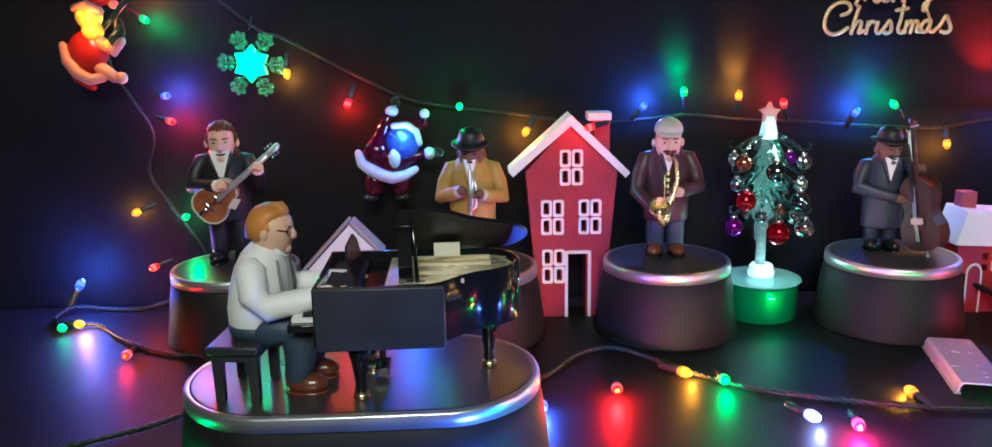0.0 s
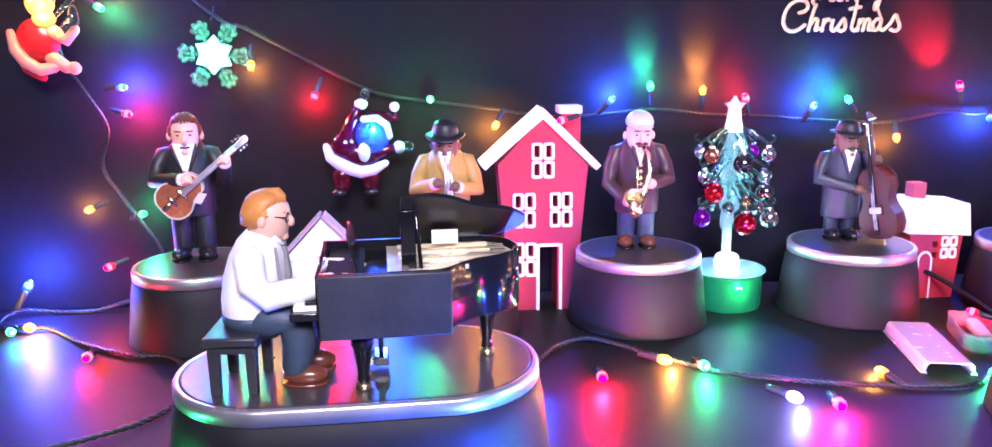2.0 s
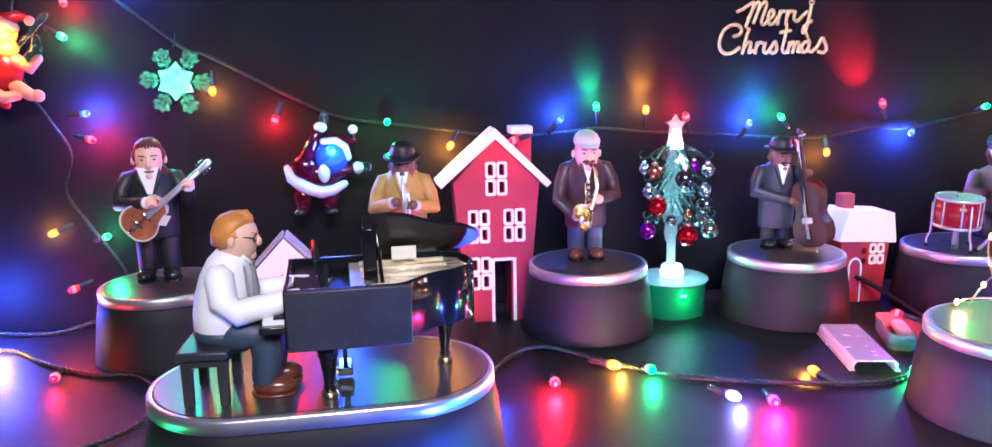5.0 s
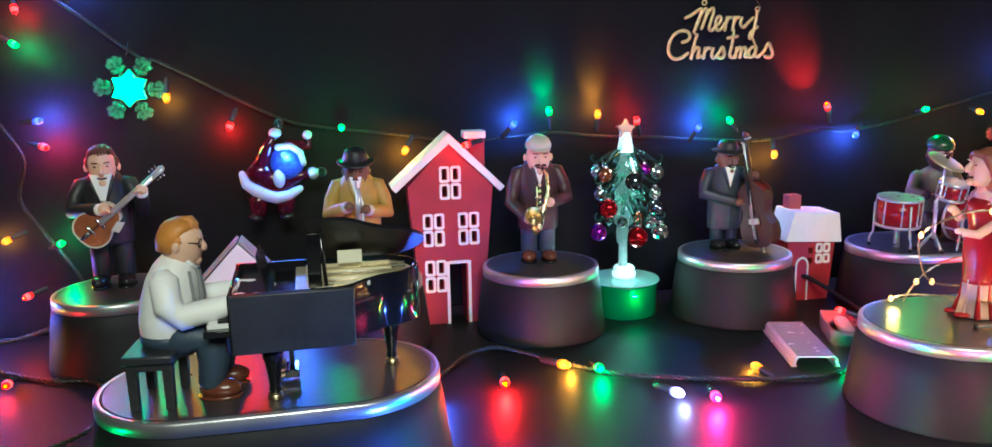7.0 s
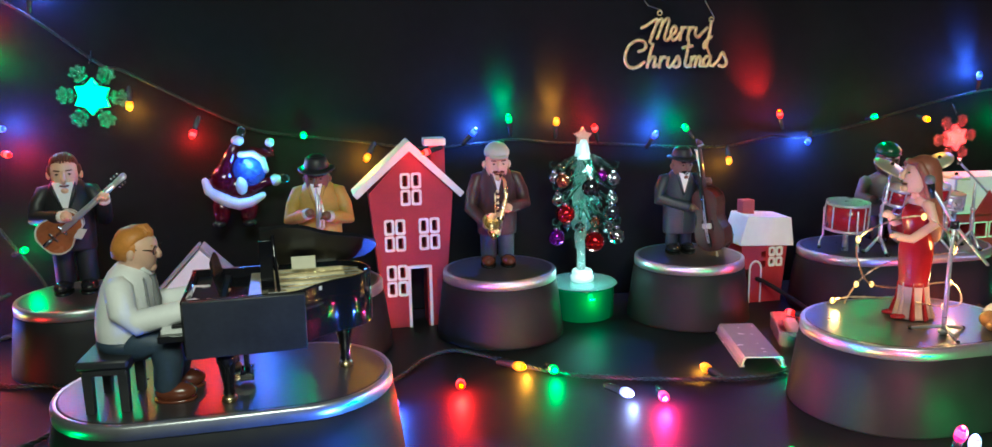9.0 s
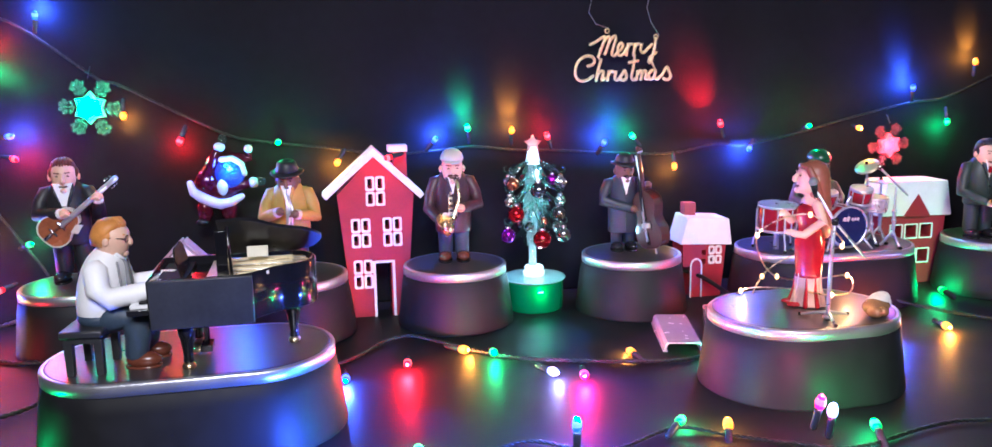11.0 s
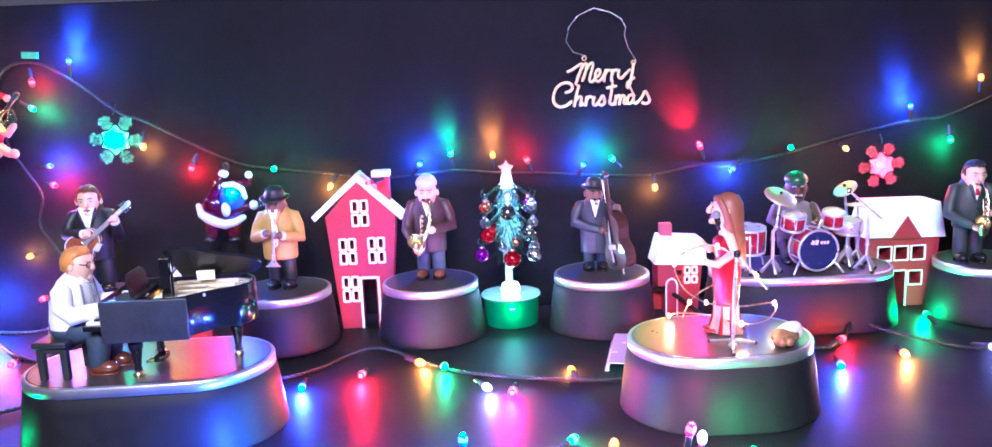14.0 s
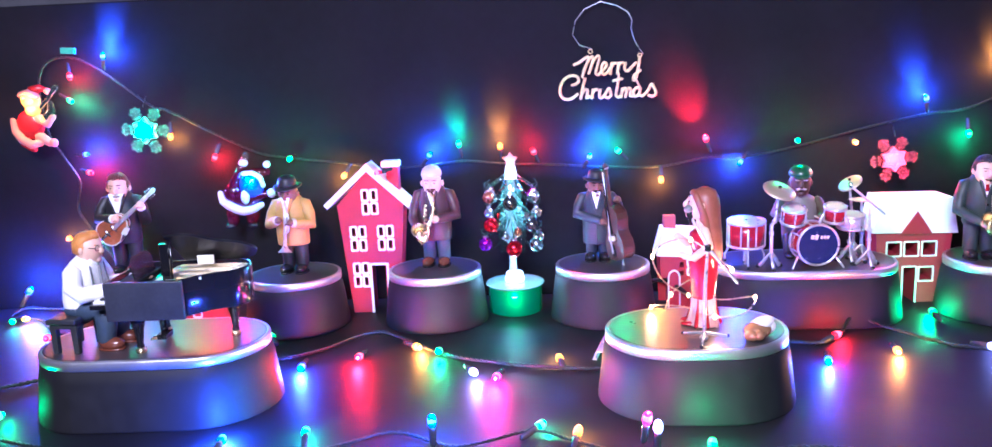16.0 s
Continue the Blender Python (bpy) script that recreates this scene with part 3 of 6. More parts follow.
SHIRT = mat("white_resin_shirt", (0.85, 0.84, 0.85), 0.5, vary=0.05, grain=70, bump=0.4)
JEANS = mat("navy_resin_trousers", (0.035, 0.055, 0.085), 0.5, vary=0.25, grain=80, bump=0.4)
GREY_JEANS = mat("grey_blue_resin_trousers", (0.07, 0.078, 0.1), 0.5, vary=0.25, grain=80, bump=0.4)
BROWN_SHOE = mat("brown_glossy_resin", (0.14, 0.04, 0.022), 0.25, vary=0.2, coat=0.5)
GINGER = mat("ginger_painted_hair", (0.58, 0.23, 0.055), 0.45, vary=0.2, grain=120, bump=0.5)
CHESTNUT = mat("chestnut_painted_hair", (0.1, 0.022, 0.012), 0.4, vary=0.25, grain=120, bump=0.5)
AUBURN = mat("auburn_painted_hair", (0.27, 0.085, 0.055), 0.4, vary=0.2, grain=120, bump=0.5)
IVORY = mat("ivory_resin", (0.54, 0.51, 0.45), 0.5, vary=0.08, bump=0.15)
GREY = mat("grey_resin", (0.2, 0.2, 0.21), 0.5, vary=0.12)
BRASS = mat("gold_lacquer_brass", (0.8, 0.64, 0.38), 0.28, 1.0, vary=0.12, bump=0.04)
CHROME = mat("chrome_plating", (0.85, 0.85, 0.88), 0.12, 1.0, vary=0.05, bump=0.0)
SILVER = mat("silver_painted_plastic", (0.62, 0.62, 0.66), 0.3, 0.7, vary=0.08, bump=0.03)
BASS_WOOD = mat("dark_varnished_wood", (0.055, 0.02, 0.015), 0.4, vary=0.3, grain=40, bump=0.06, coat=0.5)
SUNBURST = mat("brown_lacquered_wood", (0.26, 0.085, 0.035), 0.25, vary=0.35, grain=50, coat=0.5)
ROSE_SATIN = mat("rose_satin_resin", (0.5, 0.3, 0.31), 0.3, vary=0.1)
DRUM_RED = mat("dark_red_drum_shell", (0.26, 0.008, 0.018), 0.2, vary=0.15, bump=0.02, coat=0.4)
CYMBAL = mat("pale_bronze_cymbal", (0.62, 0.5, 0.34), 0.4, 0.55, vary=0.1, grain=60, bump=0.03)
RED_GLOSS = mat("red_gloss_lacquer", (0.32, 0.01, 0.02), 0.2, vary=0.12, bump=0.04, coat=0.5)
GREEN_CAP = mat("dark_green_cap", (0.009, 0.075, 0.03), 0.3, vary=0.2, coat=0.4)
VEST = mat("grey_brown_vest", (0.16, 0.14, 0.13), 0.45, vary=0.2, bump=0.3)
PIANO = mat("black_piano_lacquer", (0.007, 0.007, 0.009), 0.11, vary=0.1, grain=30, bump=0.01, coat=0.6)
LID_BLACK = mat("black_lid_lacquer", (0.008, 0.008, 0.01), 0.3, vary=0.15, grain=30, bump=0.02, spec=0.3)
FALLBOARD = mat("dull_black_plastic", (0.012, 0.012, 0.014), 0.75, vary=0.2, grain=60, bump=0.05, spec=0.12)
PIANO_MATT = mat("worn_black_lacquer", (0.028, 0.029, 0.032), 0.38, vary=0.35, grain=40, bump=0.06)
PLATE = mat("pale_gold_piano_plate", (0.72, 0.63, 0.42), 0.35, 0.35, vary=0.2, grain=90, bump=0.1)
KEY_WHITE = mat("white_piano_keys", (0.8, 0.8, 0.8), 0.3, vary=0.05)
CREAM = mat("cream_label_card", (0.8, 0.76, 0.62), 0.6, vary=0.05)
SMOKED = mat("smoked_clear_plastic", (0.1, 0.1, 0.12), 0.15, vary=0.1, bump=0, trans=0.85, ior=1.15)
NAVY_HEAD = mat("dark_blue_drum_head", (0.012, 0.018, 0.06), 0.25, vary=0.15)

MM = Matrix.Scale(0.001, 4)


def head(s, x, y, z, skin, hair=None, turn=0, look_down=0, beard=None, cap=None, glasses=False, r=(10.2, 10.8, 12.2), lid=None, f=1.08, tall=1.0):
    """A face looking towards -y, turned by degrees about the neck."""
    T = pose(x, y, z, look_down, 0, turn) @ Matrix.Scale(f, 4)
    def P(*p):
        return T @ Vector(p)
    R = pose(0, 0, 0, look_down, 0, turn)
    s.loft([(x, y + 1, z - 17, 5.5, 5.5), (x, y + 1, z - 9, 5.2, 5.2)], skin, n=12)
    rings = []
    for dz, e, g, oy in ((-12, 0.42, 0.5, -2.2), (-10.5, 0.66, 0.7, -1.6), (-7, 0.86, 0.88, -0.8), (-2, 0.97, 0.97, -0.2), (3, 1.0, 1.0, 0), (7.5, 0.88, 0.9, 0.4), (10.5, 0.62, 0.66, 0.6), (12, 0.25, 0.3, 0.6)):
        rings.append([P(r[0] * e * math.cos(math.tau * i / 16), oy + r[1] * g * math.sin(math.tau * i / 16), dz * r[2] / 12.2) for i in range(16)])
    s.rings(rings, skin)
    s.tube([P(0, -10.2, 3.5), P(0, -12.4, -0.2), P(0, -12.2, -1.8)], (1.3, 2.0, 2.3), skin, n=8)
    s.ball(P(0, -9.4, -9.4), (3.4, 2.6, 2.6), skin, R, 8, 6)
    for k in (-1, 1):
        s.ball(P(k * 10.2, 0.6, -0.5), (1.8, 2.6, 3.6), skin, R, 8, 6)
        s.ball(P(k * 3.9, -10.0, 2.1), (1.2, 0.8, 0.6), BLACK, R, 8, 5)
        s.tube([P(k * 2.1, -10.4, 4.6), P(k * 5.6, -9.6, 4.8)], 0.5, hair or beard or skin, n=6)
    s.tube([P(-2.6, -10.0, -6.0), P(0, -10.6, -6.3), P(2.6, -10.0, -6.0)], 0.8, CHESTNUT if skin is SKIN else BLACK, n=6)
    if beard:
        s.tube([P(-4, -9.6, -4.6), P(0, -11.2, -3.6), P(4, -9.6, -4.6)], 1.2, beard, n=7)
        s.ball(P(0, -8.8, -9.6), (3.2, 2.4, 3.0), beard, R, 8, 6)
    if hair:
        rings = []
        for dz, e, oy in ((-5, 0.9, 3.4), (1, 1.04, 2.4), (5, 1.06, 1.4), (9, 1.0, 0.6), (12.2, 0.82, 0.2), (14.2, 0.5, 0.3), (14.9, 0.12, 0.4)):
            rings.append([P(r[0] * e * math.cos(math.tau * i / 16), oy + r[1] * e * math.sin(math.tau * i / 16) * (1 if math.sin(math.tau * i / 16) > 0 else (0.2 if dz < 4 else 0.3 if dz < 6 else 0.62 if dz < 10 else 0.86)), dz) for i in range(16)])
        s.rings(rings, hair)
        for i in range(8):
            q = -7 + 2 * i
            s.tube([P(q * 0.95, -8.2 + 0.07 * q * q, 9.6 + 0.3 * (i % 3)), P(q * 0.95, -7.6 + 0.07 * q * q, 11.6 + 0.4 * (i % 2)), P(q * 0.82 + 0.8, -3.8, 14.6 - 0.075 * q * q + 0.4 * (i % 3)), P(q * 0.72 + 1.2, 4.2, 13.6 - 0.07 * q * q), P(q * 0.8 + 0.8, 9.6, 6.5 - 0.04 * q * q)], (0.7, 1.2, 1.5, 1.5, 1.0), hair, n=7)
        for k in (-1, 1):
            s.ball(P(k * 9.2, 1.5, 2.5), (2.2, 5, 5), hair, R, 8, 6)
    if glasses:
        for k in (-1, 1):
            ring = [P(k * 4.2 + 3.0 * math.cos(a), -11.4, 2 + 2.6 * math.sin(a)) for a in [math.tau * i / 12 for i in range(13)]]
            s.tube(ring, 0.35, BLACK, n=5)
            s.tube([P(k * 7.2, -11.2, 2.4), P(k * 10.4, -2, 2.6)], 0.4, BLACK, n=5)
    if cap == "flat":
        rings = []
        for dz, e, oy in ((7.2, 1.02, 0.8), (8.2, 1.08, 0.4), (10.4, 1.09, 0.4), (13.4, 0.95, 0.7), (15.8, 0.7, 1.0), (17.2, 0.38, 1.2), (17.6, 0.1, 1.2)):
            rings.append([P(r[0] * e * math.cos(math.tau * i / 18), oy + r[1] * e * math.sin(math.tau * i / 18), dz) for i in range(18)])
        s.rings(rings, lid)
        s.ball(P(0, -9.0, 8.0), (8.0 * f, 5.0 * f, 1.2 * f), lid, pose(0, 0, 0, look_down + 12, 0, turn), 14, 6)
    if cap == "brim":
        for row in ([(6.8, 1.46), (7.8, 1.5), (8.6, 1.36), (8.8, 0.95)], [(7.4, 1.04), (8 + 4 * tall, 1.02), (7 + 9 * tall, 0.92), (7 + 12.6 * tall, 0.82), (7 + 14.5 * tall, 0.6), (7 + 13.2 * tall, 0.4), (7 + 12.6 * tall, 0.1)]):
            s.rings([[P(r[0] * e * math.cos(math.tau * i / 20), 0.6 + r[1] * e * math.sin(math.tau * i / 20), dz + (0.9 * math.cos(2 * math.tau * i / 20) if dz < 8.7 else 0)) for i in range(20)] for dz, e in row], lid)


def legs(s, trousers, shoe, gap=8.5, hip=46, r=8.6, splay=2.5):
    for k in (-1, 1):
        s.tube([(k * gap, 1, 9), (k * gap, 0.5, 25), (k * (gap - 0.8), 0, hip)], (r * 0.9, r * 0.92, r * 1.06), trousers, n=14)
        s.ball((k * (gap + splay * 0.4), -6, 5.4), (7.2, 12.5, 5.6), shoe, pose(0, 0, 0, 0, 0, k * 8), 14, 8)
        s.loft([(k * (gap + splay * 0.4), -5.5, 0, 7.4, 12.8), (k * (gap + splay * 0.4), -5.5, 1.8, 7.6, 13)], BLACK, n=14)


def coat(s, material, hem=42, wide=18.0, deep=13.5, top=95, belly=1.0, open_v=SHIRT, vee=1.0):
    s.loft([(0, 0, hem, wide * 0.98, deep * 0.98), (0, 0, hem + 2, wide * 1.02, deep * 1.04), (0, -0.5, hem + 14, wide * 1.03 * belly, deep * 1.06 * belly), (0, -0.5, hem + 27, wide * 1.04, deep * 1.05), (0, 0, top - 15, wide * 1.02, deep * 0.98), (0, 0.5, top - 7, wide * 0.84, deep * 0.85),
            (0, 0.5, top - 1, wide * 0.62, deep * 0.65), (0, 0, top + 1.5, wide * 0.3, deep * 0.5)], material, n=24)
    if open_v:
        s.prism([(-5.5 * vee, top - 1), (5.5 * vee, top - 1), (0.4 + 3 * (vee - 1), top - 22), (-0.4 - 3 * (vee - 1), top - 22)], -deep * 1.09, -deep * 0.4, open_v)
        for k in (-1, 1):
            s.tube([(k * 6.5, -deep * 0.55, top + 1), (k * (5.2 * vee), -deep * 0.98, top - 8), (k * (0.8 + 3 * (vee - 1)), -deep * 1.1, top - 24)], (1.6, 2.0, 1.0), material, n=7)
    s.tube([(0, -deep * 1.1, top - 25), (0, -deep * 1.13, hem + 16), (0, -deep * 1.0, hem + 1)], 0.7, material, n=6)
    for z in (top - 32, top - 40):
        s.ball((1.6, -deep * 1.12, z), 1.1, BLACK, None, 8, 5)


def arm(s, side, elbow, palm, sleeve, skin, cuff=None, top=85, wide=17.5, r=6.7):
    sh = Vector((side * wide, 1, top))
    e, h = Vector(elbow), Vector(palm)
    mid = (sh + e) / 2 + Vector((side * 1.5, 0, 0))
    d = (h - e).normalized()
    s.tube([sh - Vector((side * 4, 0, -1)), sh, mid, e, e * 0.5 + h * 0.5, h - d * 5], (r * 0.75, r * 1.02, r, r * 0.98, r * 0.86, r * 0.74), sleeve, n=12)
    if cuff:
        s.tube([h - d * 5.5, h - d * 2.5], r * 0.74, cuff, n=12)
    s.ball(h, (4.8, 4.4, 4.4), skin, None, 12, 8)
    for i in range(4):
        a = Vector((-3 + 2 * i, -3.2, 1.2 - 0.8 * abs(i - 1.5)))
        s.tube([h + a * 0.6, h + a + Vector((-side * 1.5, -1.6, -1.5))], 1.25, skin, n=6)


def saxophone(s, metal, mouth=(1, -13, 95), lean=4.0):
    m = Vector(mouth)
    way = [m + Vector(p) for p in ((0, 0, 0), (1.5, -5, 1.0), (3, -9, -4), (4, -13, -18), (lean, -18, -42), (lean - 2, -20, -50), (lean - 5, -22, -52), (lean - 7, -23, -48), (lean - 7.5, -23.5, -42))]
    s.tube(way[:2], 1.3, BLACK, n=8)
    s.tube(way[1:], (1.2, 1.5, 1.9, 2.9, 3.5, 3.8, 4.0, 4.6), metal, n=12)
    c = way[-1] + Vector((0, -0.5, 3))
    T = pose(c.x, c.y, c.z, 52, 0, 8)
    prof = [(-6, 4.4), (-2, 5.4), (1, 7.0), (2.4, 8.4), (2.6, 8.8), (2.0, 8.2), (-1, 6.0), (-6, 3.8)]
    s.rings([[T @ Vector((q * math.cos(math.tau * i / 18), q * math.sin(math.tau * i / 18), z)) for i in range(18)] for z, q in prof], metal)
    for i in range(6):
        p = m + Vector((lean - 0.5, -14.5 - 1.0 * i, -12 - 5 * i))
        s.ball(p, (1.7, 0.9, 1.7), metal, None, 8, 5)
    s.tube([m + Vector((lean - 2.6, -12.5, -14)), m + Vector((lean - 3.2, -18, -44))], 0.6, metal, n=6)


def figure(name, s, x, y, label, category="figurine", turn=0, size=1.0, z=TOP, group="musician figurines"):
    s.move(MM)
    ob = s.make(name, place=pose(x, y, z, 0, 0, turn) @ Matrix.Scale(size, 4))
    return tagged(ob, label, category, group)


def sax_player(x, y, coat_m, trousers, shoe, cap, label, turn=0, hair=None, tie=None, size=1.0):
    s = Shape()
    legs(s, trousers, shoe)
    coat(s, coat_m, hem=31 if cap else 40, wide=18.5)
    if tie:
        s.tube([(0, -14, 92), (0, -15.6, 80)], (1.6, 2.2), tie, n=8)
    saxophone(s, BRASS, (2, -17, 88 if cap else 90), -4.0 if cap else 1.0)
    arm(s, -1, (-25, -4, 56), (-12 if cap else -5, -30, 45), coat_m, SKIN)
    arm(s, 1, (26, -4, 60), (7, -29, 60), coat_m, SKIN)
    head(s, 0, -5, 98.5 if cap else 100, SKIN, hair=hair, look_down=7, beard=CHESTNUT if cap else None, cap=cap, lid=IVORY, turn=3, r=(9.3, 10.4, 12.4), f=1.18)
    return figure("musician_figurine", s, x, y, label, turn=turn, size=size)


sax_player(0.149, 0.730, PLUM, GREY_JEANS, BROWN_SHOE, "flat", "saxophone player figurine in plum coat and white flat cap", turn=-6, size=0.937)
sax_player(0.7105, 0.69, GREEN_SUIT, GREEN_SUIT, BLACK, None, "saxophone player figurine in dark green suit with black hair", turn=-8, hair=SUIT, tie=RED_GLOSS, size=0.90)


def trumpet_player():
    s = Shape()
    legs(s, SUIT, BLACK, hip=42)
    coat(s, MUSTARD, hem=35, wide=19.5, deep=14.5)
    s.tube([(0, -18, 90), (0.5, -21, 82), (1, -25, 66), (1, -28, 46)], (1.0, 1.3, 1.5, 1.8), SILVER, n=10)
    T = pose(0.5, -30, 33, 165, 0, 0)
    s.rings([[T @ Vector((q * math.cos(math.tau * i / 18), q * math.sin(math.tau * i / 18), z)) for i in range(18)] for z, q in ((-14, 1.8), (-6, 2.4), (-2, 3.8), (1, 6.4), (2.2, 8.8), (2.0, 8.6), (-1, 5.0), (-6, 1.6))], SILVER)
    for i in range(3):
        s.tube([(3.2 - i * 0.2, -23 - i * 1.0, 80 - i * 4.5), (3.0 - i * 0.2, -27 - i * 1.0, 66 - i * 4.5)], 1.7, SILVER, n=9)
    s.tube([(2, -20, 84), (6, -24, 72), (6, -28, 56), (1, -29, 52)], 1.2, SILVER, n=8)
    arm(s, -1, (-26, -5, 60), (-6, -26, 69), MUSTARD, BROWN_SKIN, cuff=IVORY, r=7.2)
    arm(s, 1, (26, -5, 60), (9, -26, 66), MUSTARD, BROWN_SKIN, cuff=IVORY, r=7.2)
    head(s, 0, -4, 98, BROWN_SKIN, look_down=9, cap="brim", lid=SUIT, hair=None, beard=BLACK, f=1.12, tall=0.82)
    figure("musician_figurine", s, -0.007, 0.718, "trumpet player figurine in mustard jacket and black hat", turn=-6, size=0.90)


def bass_player():
    s = Shape()
    legs(s, SLATE, BLACK, gap=7.5, hip=40, r=7.6)
    coat(s, SLATE, hem=22, wide=17.5, deep=13.5, top=90)
    arm(s, -1, (-25, -4, 60), (8, -20, 52), SLATE, BROWN_SKIN, top=81, wide=17)
    arm(s, 1, (27, -4, 68), (26, -14, 79), SLATE, BROWN_SKIN, top=81, wide=17)
    head(s, 0, -4, 96, BROWN_SKIN, look_down=6, beard=BLACK, cap="brim", lid=SUIT, turn=10, r=(9.6, 10.2, 11.6), f=1.12, tall=0.72)
    b = Shape()
    out = []
    for z, w in ((0, 3), (1, 9), (5, 14.2), (12, 16.2), (20, 15.6), (27, 11.8), (32, 10.4), (37, 11.4), (44, 13.4), (51, 12.6), (56, 8.5), (59, 3.5), (60, 2)):
        out.append((w, z))
    poly = out + [(-w, z) for w, z in reversed(out)]
    for y0, y1, f, m in ((-6.5, 6.5, 0.96, BASS_WOOD), (-7.3, -6.3, 1.02, BASS_WOOD), (6.3, 7.3, 1.02, BASS_WOOD)):
        b.prism([(w * f, 30 + (z - 30) * f) for w, z in poly], y0, y1, m)
    b.tube([(0, -8.5, 30), (0, -8.8, 62), (0, -4, 98)], (2.2, 2.0, 1.5), BLACK, n=8, flat=0.6)
    b.tube([(0, -3, 60), (0, -1, 97), (0, 1.5, 102), (0, -1.5, 104), (0, -2, 101)], (2.2, 1.9, 2.6, 2.4, 1.6), BASS_WOOD, n=8)
    for k in (-1, 1):
        b.tube([(0, -2, 97 + 2 * k), (k * 5, -1, 98 + 2 * k)], 0.8, SILVER, n=6)
        b.tube([(k * 5.4, -7.6, 20), (k * 6, -7.6, 24), (k * 5, -7.6, 29)], 0.5, BLACK, n=5)
        for j in (0.45, 1.1):
            b.tube([(k * j, -10.6, 8), (k * j, -11.2, 24), (k * j * 0.8, -6, 96)], 0.22, SILVER, n=4)
    b.box((0, -9, 24), (9, 3, 5), IVORY, bevel=0.6)
    b.tube([(0, -8.6, 5), (0, -9.4, 16)], 2.0, BLACK, n=8, flat=0.6)
    b.tube([(0, 0, -6), (0, 0, 1)], 0.9, SILVER, n=6)
    b.ball((0, 0, -6), 1.4, IVORY, None, 8, 6)
    b.move(pose(31, -31, 8.0, 4, -10, -54) @ Matrix.Scale(1.13, 4))
    me = bpy.data.meshes.new("bass")
    k0 = {i: s.slot(m) for i, m in enumerate(b.mats)}
    for f in b.bm.faces:
        f.material_index = k0[f.material_index]
    b.bm.to_mesh(me)
    b.bm.free()
    s.bm.from_mesh(me)
    bpy.data.meshes.remove(me)
    figure("musician_figurine", s, 0.326, 0.731, "double bass player figurine in slate coat and black hat", turn=-5, size=0.865)


def guitar_player():
    s = Shape()
    legs(s, SUIT, BLACK, gap=9, hip=46)
    coat(s, SUIT, hem=36, wide=18, vee=1.5)
    c, tip = Vector((-3, -20, 56)), Vector((45, -20, 96))
    d = (tip - c).normalized()
    up = Vector((-d.z, 0, d.x))
    out = []
    for a, w in ((-19, 4), (-17.5, 9), (-12.5, 13.6), (-5, 14.6), (1, 11.6), (6, 9.8), (10, 10.4), (13, 10.2), (16, 6.5), (17, 3)):
        out.append((a, w))
    pts = [(c + d * a + up * w) for a, w in out] + [(c + d * a - up * w * (0.8 if a > 8 else 1)) for a, w in reversed(out)]
    n = len(pts)
    soft = []
    for i in range(n):
        p0, p1, p2, p3 = pts[i - 1], pts[i], pts[(i + 1) % n], pts[(i + 2) % n]
        for t in (0.0, 0.25, 0.5, 0.75):
            soft.append(0.5 * (2 * p1 + (p2 - p0) * t + (2 * p0 - 5 * p1 + 4 * p2 - p3) * t * t + (3 * p1 - p0 - 3 * p2 + p3) * t ** 3))
    pts = soft
    for y0, y1, f, m in ((-22.5, -16, 1.0, SUNBURST), (-23.0, -22.4, 1.05, IVORY), (-23.4, -22.9, 0.97, SUNBURST), (-16.1, -15.4, 1.04, IVORY)):
        s.prism([(c.x + (p.x - c.x) * f, c.z + (p.z - c.z) * f) for p in pts], y0, y1, m)
    q = Vector((0, -24.4, 0))
    flat = Vector((1, 0, 1))
    def on(a, w=0.0):
        p = c + d * a + up * w
        return Vector((p.x, -24.4, p.z))
    s.tube([on(2), on(54)], 3.0, SILVER, n=8, flat=0.6)
    s.tube([on(54), on(65)], (2.6, 3.6), SILVER, n=8, flat=0.5)
    for i in range(3):
        for k in (-1, 1):
            s.ball(on(57 + i * 3, k * 4.6), 1.1, CHROME, None, 6, 5)
    s.tube([on(-17), on(-11)], 2.0, CHROME, n=6)
    s.tube([on(-8, -4), on(-8, 4)], 1.2, CHROME, n=6)
    s.tube([on(1, -4), on(1, 4)], 1.5, CHROME, n=6)
    for j in (-1, 0, 1):
        s.tube([on(-14, j * 0.9) + Vector((0, -1.2, 0)), on(56, j * 0.7) + Vector((0, -1.0, 0))], 0.25, CHROME, n=4)
    s.prism([(5, 50), (11, 48), (16, 56), (10, 57)], -24.2, -23.3, IVORY)
    arm(s, -1, (-24, -8, 65), (2, -27, 68), SUIT, SKIN, cuff=SHIRT)
    arm(s, 1, (27, -6, 62), (31, -25, 82), SUIT, SKIN, cuff=SHIRT)
    head(s, 0, -4, 99.5, SKIN, hair=CHESTNUT, turn=6, look_down=6, r=(8.9, 10.2, 12.6), f=1.18)
    figure("musician_figurine", s, -0.2065, 0.738, "guitar player figurine in black suit with chestnut hair", turn=4, size=0.985)


